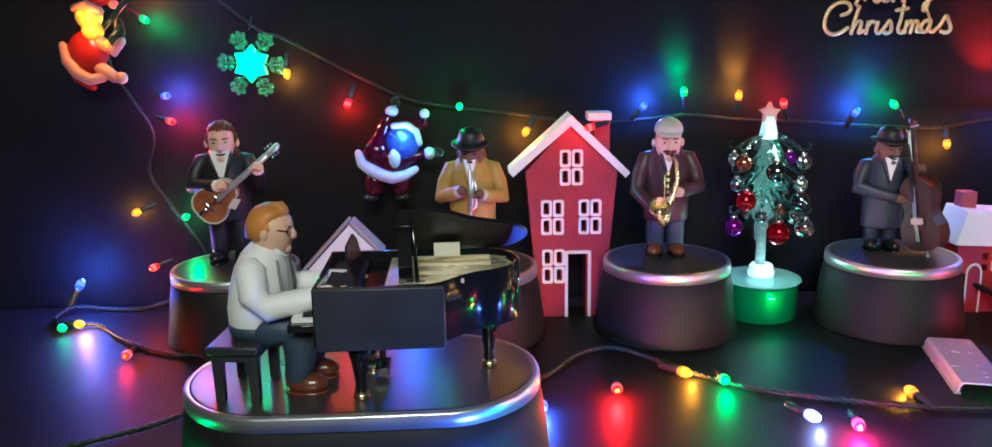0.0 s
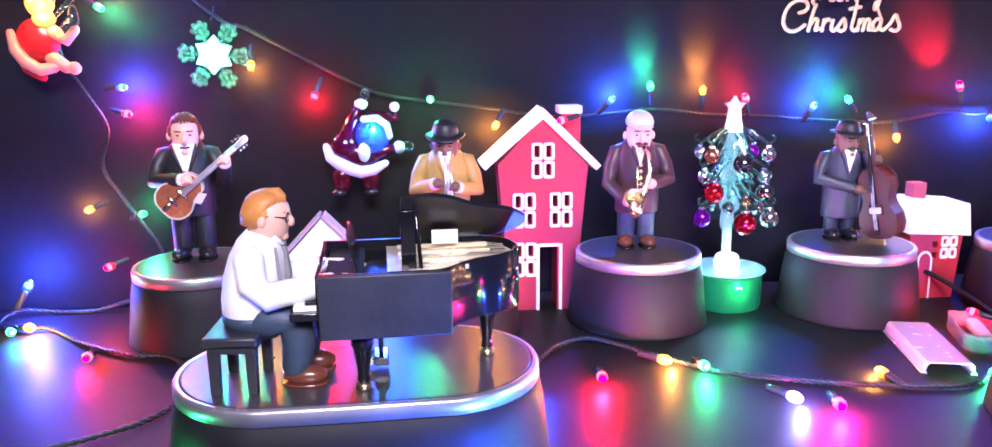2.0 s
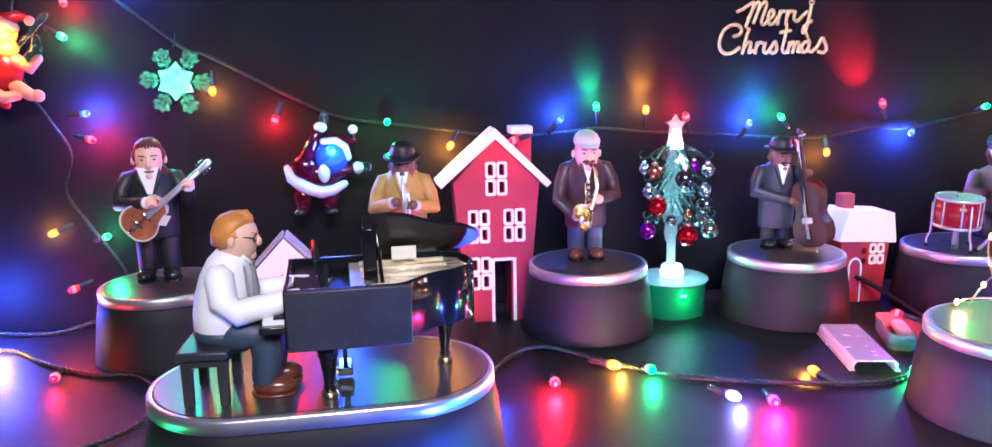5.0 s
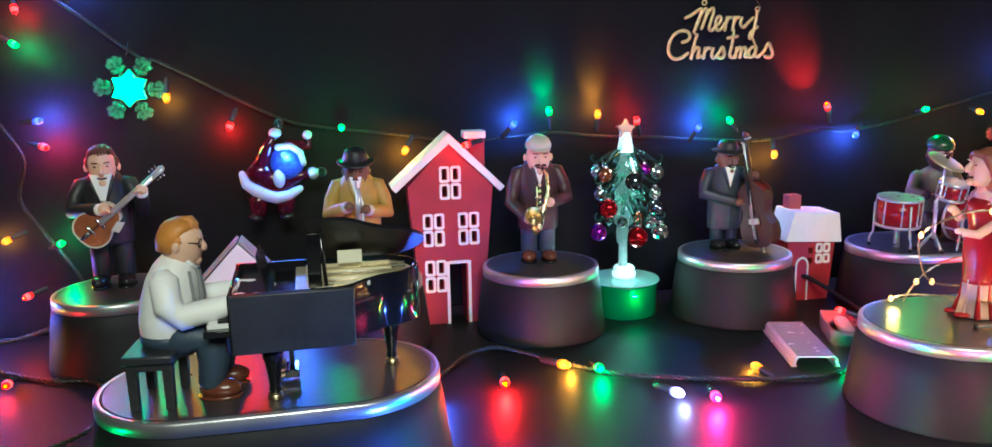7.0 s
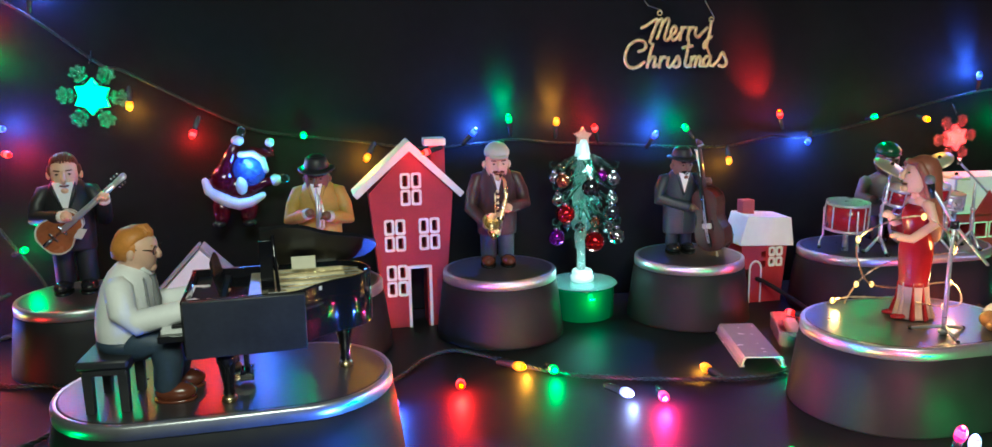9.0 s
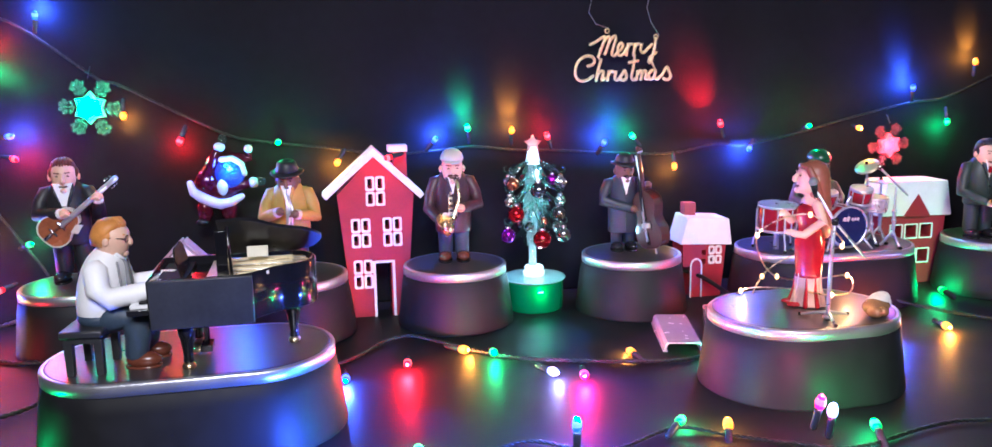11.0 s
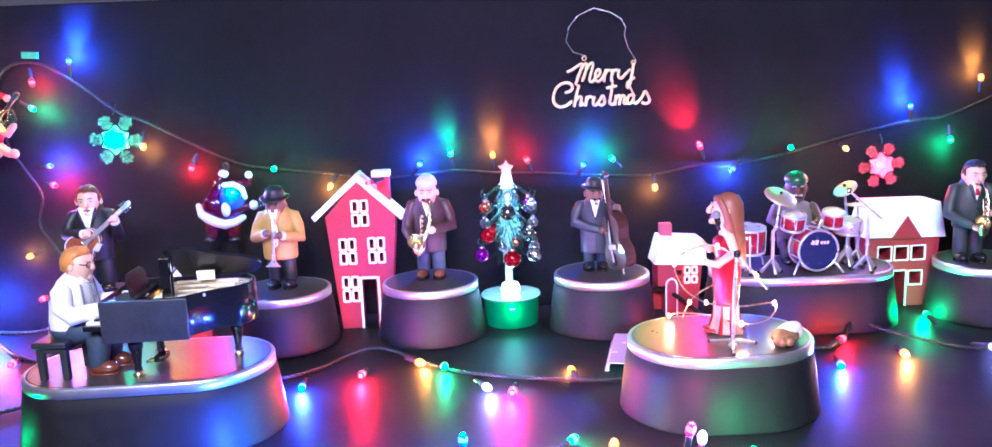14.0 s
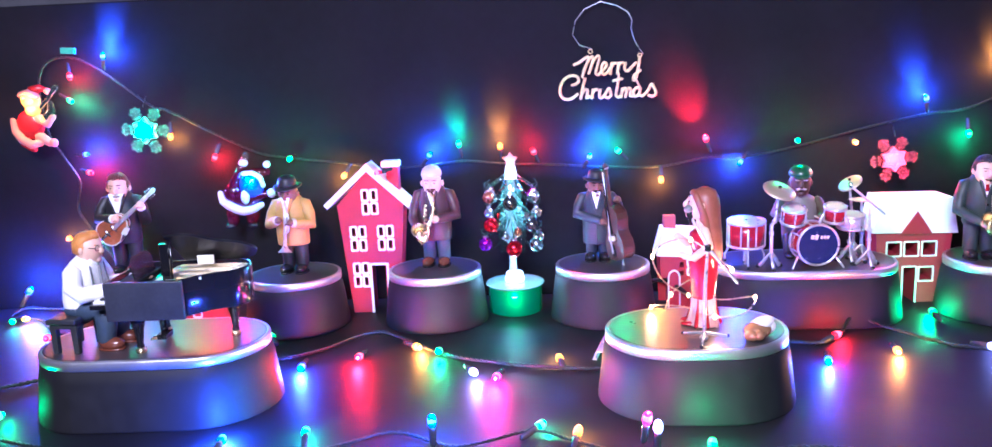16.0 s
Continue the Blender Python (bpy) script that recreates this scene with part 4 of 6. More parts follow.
def drummer():
    s = Shape()
    for k in (-1, 1):
        s.tube([(k * 9, 2, 18), (k * 11, -14, 20), (k * 11, -18, 4)], (8, 7.5, 6), SUIT, n=12)
        s.ball((k * 11, -22, 4), (6, 10, 4.4), BLACK)
    s.loft([(0, 4, 0, 13, 12), (0, 4, 16, 14, 13)], BLACK, n=18)
    s.loft([(0, 2, 14, 17, 12), (0, 2, 24, 18, 13), (0, 1, 40, 19, 12.5), (0, 1, 56, 20, 12), (0, 1, 64, 16, 10), (0, 0, 69, 7, 7)], VEST, n=22)
    for k in (-1, 1):
        s.tube([(k * 18, 1, 60), (k * 25, -4, 46), (k * 20, -16, 44)], (6.4, 6, 4.8), DARK_SKIN if k > 0 else VEST, n=12)
        s.ball((k * 18, -19, 44), 4.6, DARK_SKIN)
        s.tube([(k * 20, -18, 43.5), (k * 4 + 8, -32, 49)], 0.9, IVORY, n=6)
    head(s, 0, -4, 81, DARK_SKIN, look_down=6, cap="flat", lid=GREEN_CAP, r=(10.4, 11, 12.2), beard=IVORY, f=1.1)
    figure("musician_figurine", s, 0.541, 0.727, "seated drummer figurine in grey vest and green cap", turn=-10, size=0.97)


def singer():
    s = Shape()
    s.loft([(0, 0, 1, 15.5, 14.5), (0, 0, 3, 14.5, 13.5), (0, 0, 14, 11.5, 11), (0, 0, 27, 10.1, 10.6)], ROSE_SATIN, n=26)
    s.loft([(0, 0, 25, 10.4, 10.9), (0, 0, 28, 10.2, 10.7), (0, 0, 44, 11, 12), (0, 0, 55, 11.5, 12.5), (0, 0, 66, 9, 9.5), (0, -1, 76, 10, 11.5), (0, -1.5, 83, 10.5, 10.5), (0, -0.5, 87, 9.5, 6.5)], RED_GLOSS, n=26)
    # Pleats; the rose ones also stand for pale vertical highlights on the skirt.
    for i in range(9):
        a = math.tau * i / 9 + 0.2
        s.tube([(15.2 * math.cos(a), 14.2 * math.sin(a), 1.5), (11.2 * math.cos(a), 10.8 * math.sin(a), 16), (9.9 * math.cos(a), 10.4 * math.sin(a), 28)], (2.2, 1.2, 0.5), ROSE_SATIN if i % 2 else RED_GLOSS, n=7)
    s.loft([(0, -0.5, 83, 10.2, 7.2), (0, 0, 90, 10.5, 6.2), (0, 0, 93, 7, 5), (0, 0, 96, 4, 4)], SKIN, n=18)
    s.tube([(10.5, 0, 88), (14.5, 4, 74), (9, -9, 62), (5, -17, 63)], (4.4, 4, 3.4, 2.8), SKIN, n=10)
    s.tube([(-10.5, 0, 88), (-14, -2, 74), (-8, -14, 72), (-4, -20, 78)], (4.4, 4, 3.4, 2.8), SKIN, n=10)
    s.ball((4, -19, 64), (3, 4.4, 2.4), SKIN)
    s.ball((-4, -22, 79), (3, 3.4, 3), SKIN)
    for k in (-1, 1):
        s.ball((k * 6, -12, 2.2), (4.4, 8, 2.2), RED_GLOSS)
    head(s, 0, -2, 108, SKIN, r=(9.4, 10.2, 12), look_down=-4)
    rows = []
    for z, rx, ry, oy in ((58, 5, 3.4, 11.5), (62, 9.5, 5.0, 11), (72, 11.8, 6.4, 9.6), (84, 12.6, 8.0, 7.4), (96, 12.6, 9.6, 4.6), (106, 12.4, 11.0, 2.8), (114, 11.6, 11.8, 1.2), (120, 8.4, 9.2, 0.8), (123, 3.0, 3.4, 0.8)):
        rows.append((0, oy, z, rx, ry))
    s.loft(rows, AUBURN, n=22)
    for k in (-1, 1):
        s.tube([(k * 7.5, -7, 117), (k * 10.6, -3, 108), (k * 10.8, 1, 96), (k * 10, 4, 82)], (3, 3.2, 3.4, 2.6), AUBURN, n=8)
    s.tube([(-5, -8, 118), (2, -9.5, 118.5), (7, -6, 117)], 2.6, AUBURN, n=8)
    figure("musician_figurine", s, 0.397, 0.499, "singer figurine in red gown with long auburn hair", turn=-98, size=0.926)


def pianist():
    s = Shape()
    for k in (-1, 1):
        s.tube([(k * 8, 4, 36), (k * 10, -9, 38), (k * 10, -19, 36), (k * 10.5, -20, 22), (k * 10.5, -18, 9)], (11.5, 11, 10.4, 8.8, 7.8), JEANS, n=14)
        s.ball((k * 11, -23, 5.6), (7.0, 12.6, 6.0), BROWN_SHOE)
        s.loft([(k * 11, -22.5, 0, 7.0, 12.6), (k * 11, -22.5, 1.8, 7.2, 12.9)], BROWN_SHOE, n=16)
    s.loft([(0, 6, 32, 17, 14), (0, 6, 38, 20, 16.5), (0, 5.5, 48, 21, 17), (0, 4, 60, 21, 16.5), (0, 2, 72, 20, 14.5), (0, 1, 80, 15.5, 11), (0, 0, 85, 7, 7)], SHIRT, n=26)
    s.loft([(0, 6, 31, 17.4, 14.6), (0, 6, 36, 20.4, 17), (0, 6, 40, 20.2, 16.6)], JEANS, n=26)
    s.tube([(0, -9, 82), (0, -12.4, 74), (0, -13.4, 60), (0, -12.5, 48)], (1.6, 2.4, 3.0, 3.2), GREY, n=8, flat=0.6)
    for k in (-1, 1):
        s.tube([(k * 17, 2, 73), (k * 23.5, -1, 60), (k * 22, -8, 53), (k * 18, -29, 57), (k * 15, -41, 59)], (8.4, 8.2, 7.8, 6.6, 5.4), SHIRT, n=14)
        s.ball((k * 14, -48, 60), (4.6, 6.4, 3.6), SKIN)
        for i in range(4):
            s.tube([(k * 14 - 3.3 + 2.2 * i, -52, 60), (k * 14 - 3.3 + 2.2 * i, -58, 58), (k * 14 - 3.3 + 2.2 * i, -61, 54.5)], 1.2, SKIN, n=6)
        s.tube([(k * 4, -9, 86), (k * 6.5, -9, 82), (k * 2, -12.6, 77)], (1.4, 1.9, 1.0), SHIRT, n=7)
        s.tube([(k * 10, -10.5, 76), (k * 11.5, -12.5, 58), (k * 11, -10.5, 41)], 1.3, GREY, n=6, flat=0.5)
    head(s, 0, -5, 91.5, SKIN, hair=GINGER, glasses=True, look_down=8, r=(11.0, 12.0, 12.6), f=1.0)
    figure("musician_figurine", s, -0.110, 0.485, "seated pianist figurine in white shirt with ginger hair", turn=84, size=0.915)


trumpet_player()
bass_player()
guitar_player()
drummer()
singer()
pianist()

# ---- grand piano and bench ----


def piano():
    p = thing("grand_piano", "black lacquered toy grand piano with its lid propped open", "piano", pose(-0.081, 0.4545, TOP, 0, 0, 2) @ Matrix.Scale(0.97, 4), "")
    z0, z1 = 0.031, 0.063
    # case seen from above: x along the strings, y across
    curve = [(0.000, 0.0), (0.057, 0.0), (0.064, 0.003), (0.074, 0.013), (0.084, 0.021), (0.095, 0.026), (0.103, 0.033), (0.107, 0.043), (0.106, 0.055), (0.1, 0.066), (0.09, 0.071), (0.0, 0.071)]
    def dense(pts, k=6):
        out = []
        for i in range(len(pts) - 1):
            p0, p1, p2, p3 = [Vector(pts[min(max(j, 0), len(pts) - 1)]) for j in (i - 1, i, i + 1, i + 2)]
            for j in range(k):
                t = j / k
                out.append(tuple(0.5 * (2 * p1 + (p2 - p0) * t + (2 * p0 - 5 * p1 + 4 * p2 - p3) * t * t + (3 * p1 - p0 - 3 * p2 + p3) * t ** 3)))
        return out + [pts[-1]]
    curve = [curve[0]] + dense(curve[1:11]) + [curve[-1]]
    def ring(pts, z):
        return [Vector((x, y, z)) for x, y in pts]
    def inset(pts, d):
        cx, cy = 0.05, 0.036
        return [(x + (cx - x) * d, y + (cy - y) * d) for x, y in pts]
    Shape().rings([ring(inset(curve, 0.01), z0), ring(curve, z0 + 0.001), ring(curve, z1 - 0.0008), ring(inset(curve, 0.012), z1), ring(inset(curve, 0.05), z1), ring(inset(curve, 0.055), z1 - 0.006)], PIANO).make("case", p)
    Shape().box((0.0335, -0.0018, 0.0468), (0.065, 0.0034, 0.0325), PIANO_MATT, bevel=0.0008).make("cheek_panel", p, "scuffed matt black side panel")
    Shape().box((0.0295, 0.0725, 0.048), (0.060, 0.0034, 0.0295), PIANO_MATT, bevel=0.0008).make("cheek_panel", p, "scuffed matt black side panel")
    Shape().rings([ring(inset([c for c in curve[1:-1]] + [(0.034, 0.071), (0.034, 0.0)], 0.06), z1 - 0.0056), ring(inset([c for c in curve[1:-1]] + [(0.034, 0.071), (0.034, 0.0)], 0.062), z1 - 0.0040)], PLATE, smooth=False).make("iron_plate", p, "pale gold iron plate")
    for i in range(16):
        y = 0.006 + 0.0038 * i
        far = 0.064 + 0.036 * min(1, i / 8)
        Shape().tube([(0.046, y, z1 - 0.003), (far, y + 0.001, z1 - 0.003)], 0.00032, BRASS if i % 2 else SILVER, n=4).make("string", p)
    for y in (0.014, 0.03, 0.046, 0.06):
        Shape().box((0.066, y, z1 - 0.0024), (0.05 if y > 0.02 else 0.02, 0.0014, 0.0022), PLATE).make("plate_bar", p)
    kb = Shape().box((-0.006, 0.0355, 0.0425), (0.014, 0.074, 0.004), PIANO, bevel=0.0006).make("keybed", p)
    first = None
    for i in range(26):
        m = pose(-0.005, 0.003 + 0.00262 * i, 0.0458)
        if first is None:
            first = Shape().box((0, 0, 0), (0.0125, 0.0024, 0.0024), KEY_WHITE, bevel=0.0002).make("white_key", kb, place=m)
        else:
            share("white_key", first, kb, m)
    first = None
    for i in [k for k in range(25) if k % 7 not in (2, 6)]:
        m = pose(-0.002, 0.0043 + 0.00262 * i, 0.0477)
        if first is None:
            first = Shape().box((0, 0, 0), (0.0075, 0.0013, 0.0016), BLACK).make("black_key", kb, place=m)
        else:
            share("black_key", first, kb, m)
    Shape().box((0.0135, 0.0355, z1 - 0.0045), (0.019, 0.062, 0.0026), FALLBOARD, bevel=0.0005).make("front_lid", p)
    Shape().prism([(-0.02, 0), (0.02, 0), (0.021, 0.015), (0.014, 0.0195), (-0.014, 0.0195), (-0.021, 0.015)], -0.0006, 0.0006, SMOKED, bevel=0.0002).make("music_desk", p, "smoky clear music stand", pose(0.020, 0.0355, z1 - 0.0033, -14, 0, 90))
    lid_pts = [(0.043, 0.003), (0.058, 0.0), (0.068, 0.004), (0.078, 0.014), (0.088, 0.021), (0.1, 0.027), (0.108, 0.036), (0.112, 0.046), (0.110, 0.058), (0.103, 0.07), (0.09, 0.075), (0.043, 0.075)]
    lid_pts = [lid_pts[0]] + dense(lid_pts[1:11]) + [lid_pts[-1]]
    lid = Shape().rings([[Vector((x, (y - 0.075) * 0.72, z)) for x, y in lid_pts] for z in (0, 0.0022)], LID_BLACK, smooth=False)
    lid.make("lid", p, "raised glossy black lid", pose(0, 0.068, z1 + 0.0005, -36, 0, 0))
    Shape().tube([(0.052, 0.014, z1 - 0.002), (0.050, 0.022, z1 + 0.028)], 0.0011, PIANO, n=8).make("lid_prop", p)
    Shape().box((0.046, 0.0185, z1 + 0.0105), (0.0075, 0.004, 0.033), PIANO, bevel=0.0005).make("lid_post", p)
    Shape().box((0.067, 0.052, z1 + 0.0045), (0.0145, 0.002, 0.0078), CREAM, bevel=0.0002).make("label_card", p, "small cream card under the lid")
    for x, y in ((0.021, 0.008), (0.021, 0.062), (0.089, 0.046)):
        lg = Shape().loft([(x, y, 0.004, 0.003, 0.003), (x, y, 0.006, 0.0034, 0.0034), (x, y, 0.008, 0.0028, 0.0028), (x, y, 0.021, 0.0046, 0.0046), (x, y, 0.024, 0.0058, 0.0058), (x, y, 0.032, 0.006, 0.006)], PIANO, n=8).make("leg", p)
        Shape().loft([(x, y, 0, 0.0036, 0.0036), (x, y, 0.0012, 0.0046, 0.0046), (x, y, 0.003, 0.0042, 0.0042), (x, y, 0.0042, 0.003, 0.003)], BRASS, n=12).make("caster", lg, "small brass caster")
    ly = Shape()
    for k in (-1, 1):
        ly.tube([(0.03, 0.036 + k * 0.006, 0.032), (0.03, 0.036 + k * 0.004, 0.008)], 0.0014, PIANO, n=8)
    ly.box((0.03, 0.036, 0.0058), (0.008, 0.016, 0.0046), PIANO, bevel=0.0006)
    ly.make("pedal_lyre", p)
    for k in (-1, 0, 1):
        Shape().tube([(0.027, 0.036 + k * 0.0045, 0.0045), (0.0195, 0.036 + k * 0.0045, 0.0032)], 0.0010, BRASS, n=8).make("pedal", p, "small brass pedal")


def bench():
    b = thing("piano_bench", "small black wooden piano bench under the pianist", "bench", pose(-0.122, 0.479, TOP, 0, 0, -4) @ Matrix.Scale(0.95, 4))
    Shape().box((0, 0, 0.0295), (0.0275, 0.043, 0.005), PIANO_MATT, bevel=0.0012).make("seat", b)
    Shape().box((0, 0, 0.0250), (0.023, 0.038, 0.0042), PIANO_MATT).make("apron", b)
    for sx in (-1, 1):
        for sy in (-1, 1):
            Shape().box((sx * 0.0095, sy * 0.016, 0.0125), (0.0056, 0.0056, 0.025), PIANO_MATT, bevel=0.0005, taper=0.85).make("leg", b)


piano()
bench()

# ---- drum kit, microphone ----


def drum(parent, name, x, y, z, r, h, shell, rx=0.0, rz=0.0, skin=IVORY, lugs=6):
    d = new(name)
    d.parent, d.matrix_basis = parent, pose(x, y, z, rx, 0, rz)
    Shape().loft([(0, 0, -h / 2, r, r), (0, 0, h / 2, r, r)], shell, n=26).make("shell", d)
    for k in (-1, 1):
        Shape().loft([(0, 0, k * h / 2 - 0.0012, r + 0.0003, r + 0.0003), (0, 0, k * h / 2 - 0.0012, r + 0.0012, r + 0.0012), (0, 0, k * h / 2 + 0.0012, r + 0.0012, r + 0.0012), (0, 0, k * h / 2 + 0.0013, r - 0.0006, r - 0.0006), (0, 0, k * h / 2 + 0.0004, r - 0.0008, r - 0.0008)], SILVER, n=26).make("hoop", d)
        Shape().loft([(0, 0, k * h / 2 + 0.0002, r - 0.0008, r - 0.0008), (0, 0, k * h / 2 + 0.0007, r - 0.001, r - 0.001)], skin, n=26).make("drum_head", d)
    for i in range(lugs):
        a = math.tau * i / lugs + 0.3
        Shape().tube([((r + 0.001) * math.cos(a), (r + 0.001) * math.sin(a), -h * 0.42), ((r + 0.001) * math.cos(a), (r + 0.001) * math.sin(a), h * 0.42)], 0.0007, SILVER, n=6).make("lug", d)
    return d


def cymbal_stand(parent, x, y, top, lean, tilt, r, metal, foot=0.013):
    st = new("cymbal_stand")
    st.parent, st.matrix_basis = parent, pose(x, y, 0)
    Shape().tube([(0, 0, 0.012), (0, 0, top * 0.55), (lean * 0.4, 0, top * 0.6), (lean, 0, top)], (0.0018, 0.0018, 0.0014, 0.0010), SILVER, n=9).make("pole", st)
    for i in range(3):
        a = math.tau * i / 3 + 0.5
        lg = Shape().tube([(0.001 * math.cos(a), 0.001 * math.sin(a), 0.016), (foot * 0.8 * math.cos(a), foot * 0.8 * math.sin(a), 0.0035)], (0.0022, 0.0032), SILVER, n=7, flat=0.55).make("leg", st)
        Shape().ball((foot * math.cos(a), foot * math.sin(a), 0.0018), (0.0024, 0.0024, 0.0018), BLACK, None, 8, 6).make("rubber_foot", lg)
    for k in (0.45, 0.6):
        Shape().loft([(lean * (0.4 if k > 0.5 else 0), 0, top * k - 0.0015, 0.0024, 0.0024), (lean * (0.4 if k > 0.5 else 0), 0, top * k + 0.0015, 0.0024, 0.0024)], SILVER, n=9).make("collar", st)
    if r:
        T = pose(lean, 0, top, tilt[0], tilt[1], 0)
        prof = [(0.0012, 0.0012), (0.0022, 0.0009), (r * 0.3, 0.0004), (r * 0.7, -0.0008), (r, -0.0018), (r, -0.0022), (r * 0.7, -0.0013), (r * 0.3, -0.0001), (0.001, 0.0006)]
        Shape().rings([[T @ Vector((q * math.cos(math.tau * i / 28), q * math.sin(math.tau * i / 28), z)) for i in range(28)] for q, z in prof], metal, close=False).make("cymbal", st, "thin brass-coloured cymbal")
        Shape().ball((lean, 0, top + 0.002), 0.0018, BLACK, None, 8, 6).make("wing_nut", st)
    return st


def drum_kit():
    k = thing("drum_kit", "red and silver toy drum kit with gold cymbals", "drum kit", pose(0, 0, TOP))
    bd = drum(k, "bass_drum", 0.5415, 0.677, 0.0235, 0.0205, 0.022, DRUM_RED, 90, 4, NAVY_HEAD, 8)
    for x, y, w, h in ((-0.006, 0.0085, 0.0035, 0.0042), (-0.002, 0.0085, 0.003, 0.005), (0.003, 0.008, 0.0022, 0.003), (0.0062, 0.008, 0.0022, 0.003), (0.0094, 0.008, 0.0022, 0.003)):
        Shape().box((x, y, 0.0119), (w, h, 0.0004), IVORY, pose(0, 0, 0, 0, 0, -18)).make("lettering_bar", bd)
    for sx in (-1, 1):
        Shape().tube([(0.5415 + sx * 0.018, 0.668, 0.012), (0.5415 + sx * 0.025, 0.662, 0.0012)], 0.0012, SILVER, n=7).make("spur", k)
        Shape().tube([(0.5415 + sx * 0.006, 0.68, 0.042), (0.5415 + sx * 0.009, 0.681, 0.051), (0.5415 + sx * 0.014, 0.681, 0.052)], 0.0016, SILVER, n=8).make("tom_holder", k)
    drum(k, "tom", 0.521, 0.679, 0.0520, 0.0112, 0.0145, DRUM_RED, 14, 6)
    drum(k, "tom", 0.562, 0.679, 0.0530, 0.0102, 0.0140, DRUM_RED, 14, -6)
    ft = drum(k, "floor_tom", 0.4765, 0.69, 0.0335, 0.0185, 0.0245, DRUM_RED, 4, 0, SILVER, 8)
    for i in range(3):
        a = math.tau * i / 3 + 0.4
        lg = Shape().tube([(0.4765 + 0.02 * math.cos(a), 0.69 + 0.02 * math.sin(a), 0.04), (0.4765 + 0.02 * math.cos(a), 0.69 + 0.02 * math.sin(a), 0.014), (0.4765 + 0.023 * math.cos(a), 0.69 + 0.023 * math.sin(a), 0.008), (0.4765 + 0.023 * math.cos(a), 0.69 + 0.023 * math.sin(a), 0.003)], 0.001, SILVER, n=7).make("leg", k)
        Shape().ball((0.4765 + 0.023 * math.cos(a), 0.69 + 0.023 * math.sin(a), 0.0018), (0.0018, 0.0018, 0.0018), BLACK, None, 8, 6).make("rubber_foot", lg)
    Shape().loft([(0.4765, 0.69, 0.0, 0.003, 0.003), (0.4765, 0.69, 0.022, 0.0022, 0.0022)], SILVER, n=10).make("post", k)
    drum(k, "snare_drum", 0.5795, 0.682, 0.044, 0.0125, 0.0125, SILVER, 6, 0, IVORY, 8)
    sn = cymbal_stand(k, 0.5795, 0.684, 0.036, 0, (0, 0), 0, BRASS, 0.012)
    cymbal_stand(k, 0.4965, 0.668, 0.0815, 0.0075, (26, 14), 0.0165, CYMBAL)
    cymbal_stand(k, 0.5915, 0.665, 0.062, 0.0, (4, 0), 0.0, BRASS)
    cymbal_stand(k, 0.5935, 0.69, 0.0655, -0.0015, (0, 4), 0.0125, CYMBAL)
    cymbal_stand(k, 0.5905, 0.705, 0.0805, -0.006, (14, -34), 0.0125, CYMBAL)
    bm = Shape().tube([(0.571, 0.664, 0.083), (0.606, 0.666, 0.053)], 0.0011, SILVER, n=8).make("boom", k)
    Shape().loft([(0.571, 0.664, 0.081, 0.002, 0.002), (0.571, 0.664, 0.086, 0.002, 0.002)], CHROME, n=9).make("clamp", bm)


def microphone():
    m = thing("microphone_stand", "silver tripod microphone stand with a slanting boom", "microphone stand", pose(0.390, 0.459, TOP))
    Shape().tube([(0, 0, 0.004), (0.001, 0.001, 0.045), (0.003, 0.002, 0.073)], (0.0016, 0.0015, 0.0011), SILVER, n=10).make("pole", m)
    for i in range(3):
        a = math.tau * i / 3 + 0.25
        lg = Shape().tube([(0, 0, 0.006), (0.019 * math.cos(a), 0.019 * math.sin(a), 0.0015)], (0.0014, 0.001), SILVER, n=7).make("leg", m)
        Shape().ball((0.02 * math.cos(a), 0.02 * math.sin(a), 0.0014), 0.0014, BLACK, None, 8, 6).make("rubber_foot", lg)
    Shape().ball((0, 0, 0.002), (0.0036, 0.0036, 0.0022), SILVER, None, 12, 7).make("hub", m)
    Shape().tube([(-0.0075, 0.010, 0.094), (0.003, 0.002, 0.073), (0.0235, -0.006, 0.047)], 0.0011, SILVER, n=8).make("boom", m)
    Shape().loft([(0.003, 0.002, 0.0705, 0.0026, 0.0026), (0.003, 0.002, 0.0755, 0.0026, 0.0026)], BLACK, n=10).make("clamp", m)
    mic = Shape().tube([(-0.008, 0.0105, 0.0905), (-0.0095, 0.0115, 0.099)], (0.0016, 0.0026), BLACK, n=9).make("microphone", m, "small black microphone")
    Shape().ball((-0.010, 0.0117, 0.1015), 0.0034, GREY, None, 12, 8).make("grille", mic, "grey mesh grille")


drum_kit()
microphone()
fur = mat("white_fluffy_trim", (0.72, 0.7, 0.68), 0.9, vary=0.1, grain=300, bump=0.9)
tan = mat("shiny_bronze_resin", (0.3, 0.16, 0.08), 0.25, 0.3, vary=0.3, grain=150, bump=0.4)
s = Shape()
s.ball((0, 0, 0.0065), (0.012, 0.009, 0.0065), tan).ball((-0.008, -0.004, 0.0045), (0.006, 0.006, 0.0045), tan).ball((0.004, 0.001, 0.0105), (0.0125, 0.0075, 0.0045), fur, pose(0, 0, 0, 0, -14, 8)).ball((0.0115, 0.002, 0.0075), (0.006, 0.0065, 0.006), fur).ball((-0.004, -0.008, 0.005), (0.0045, 0.004, 0.004), tan)
tagged(s.make("handbag", place=pose(0.431, 0.461, TOP, 0, 0, 24)), "tiny bronze handbag with fluffy white flap on pedestal", "handbag")

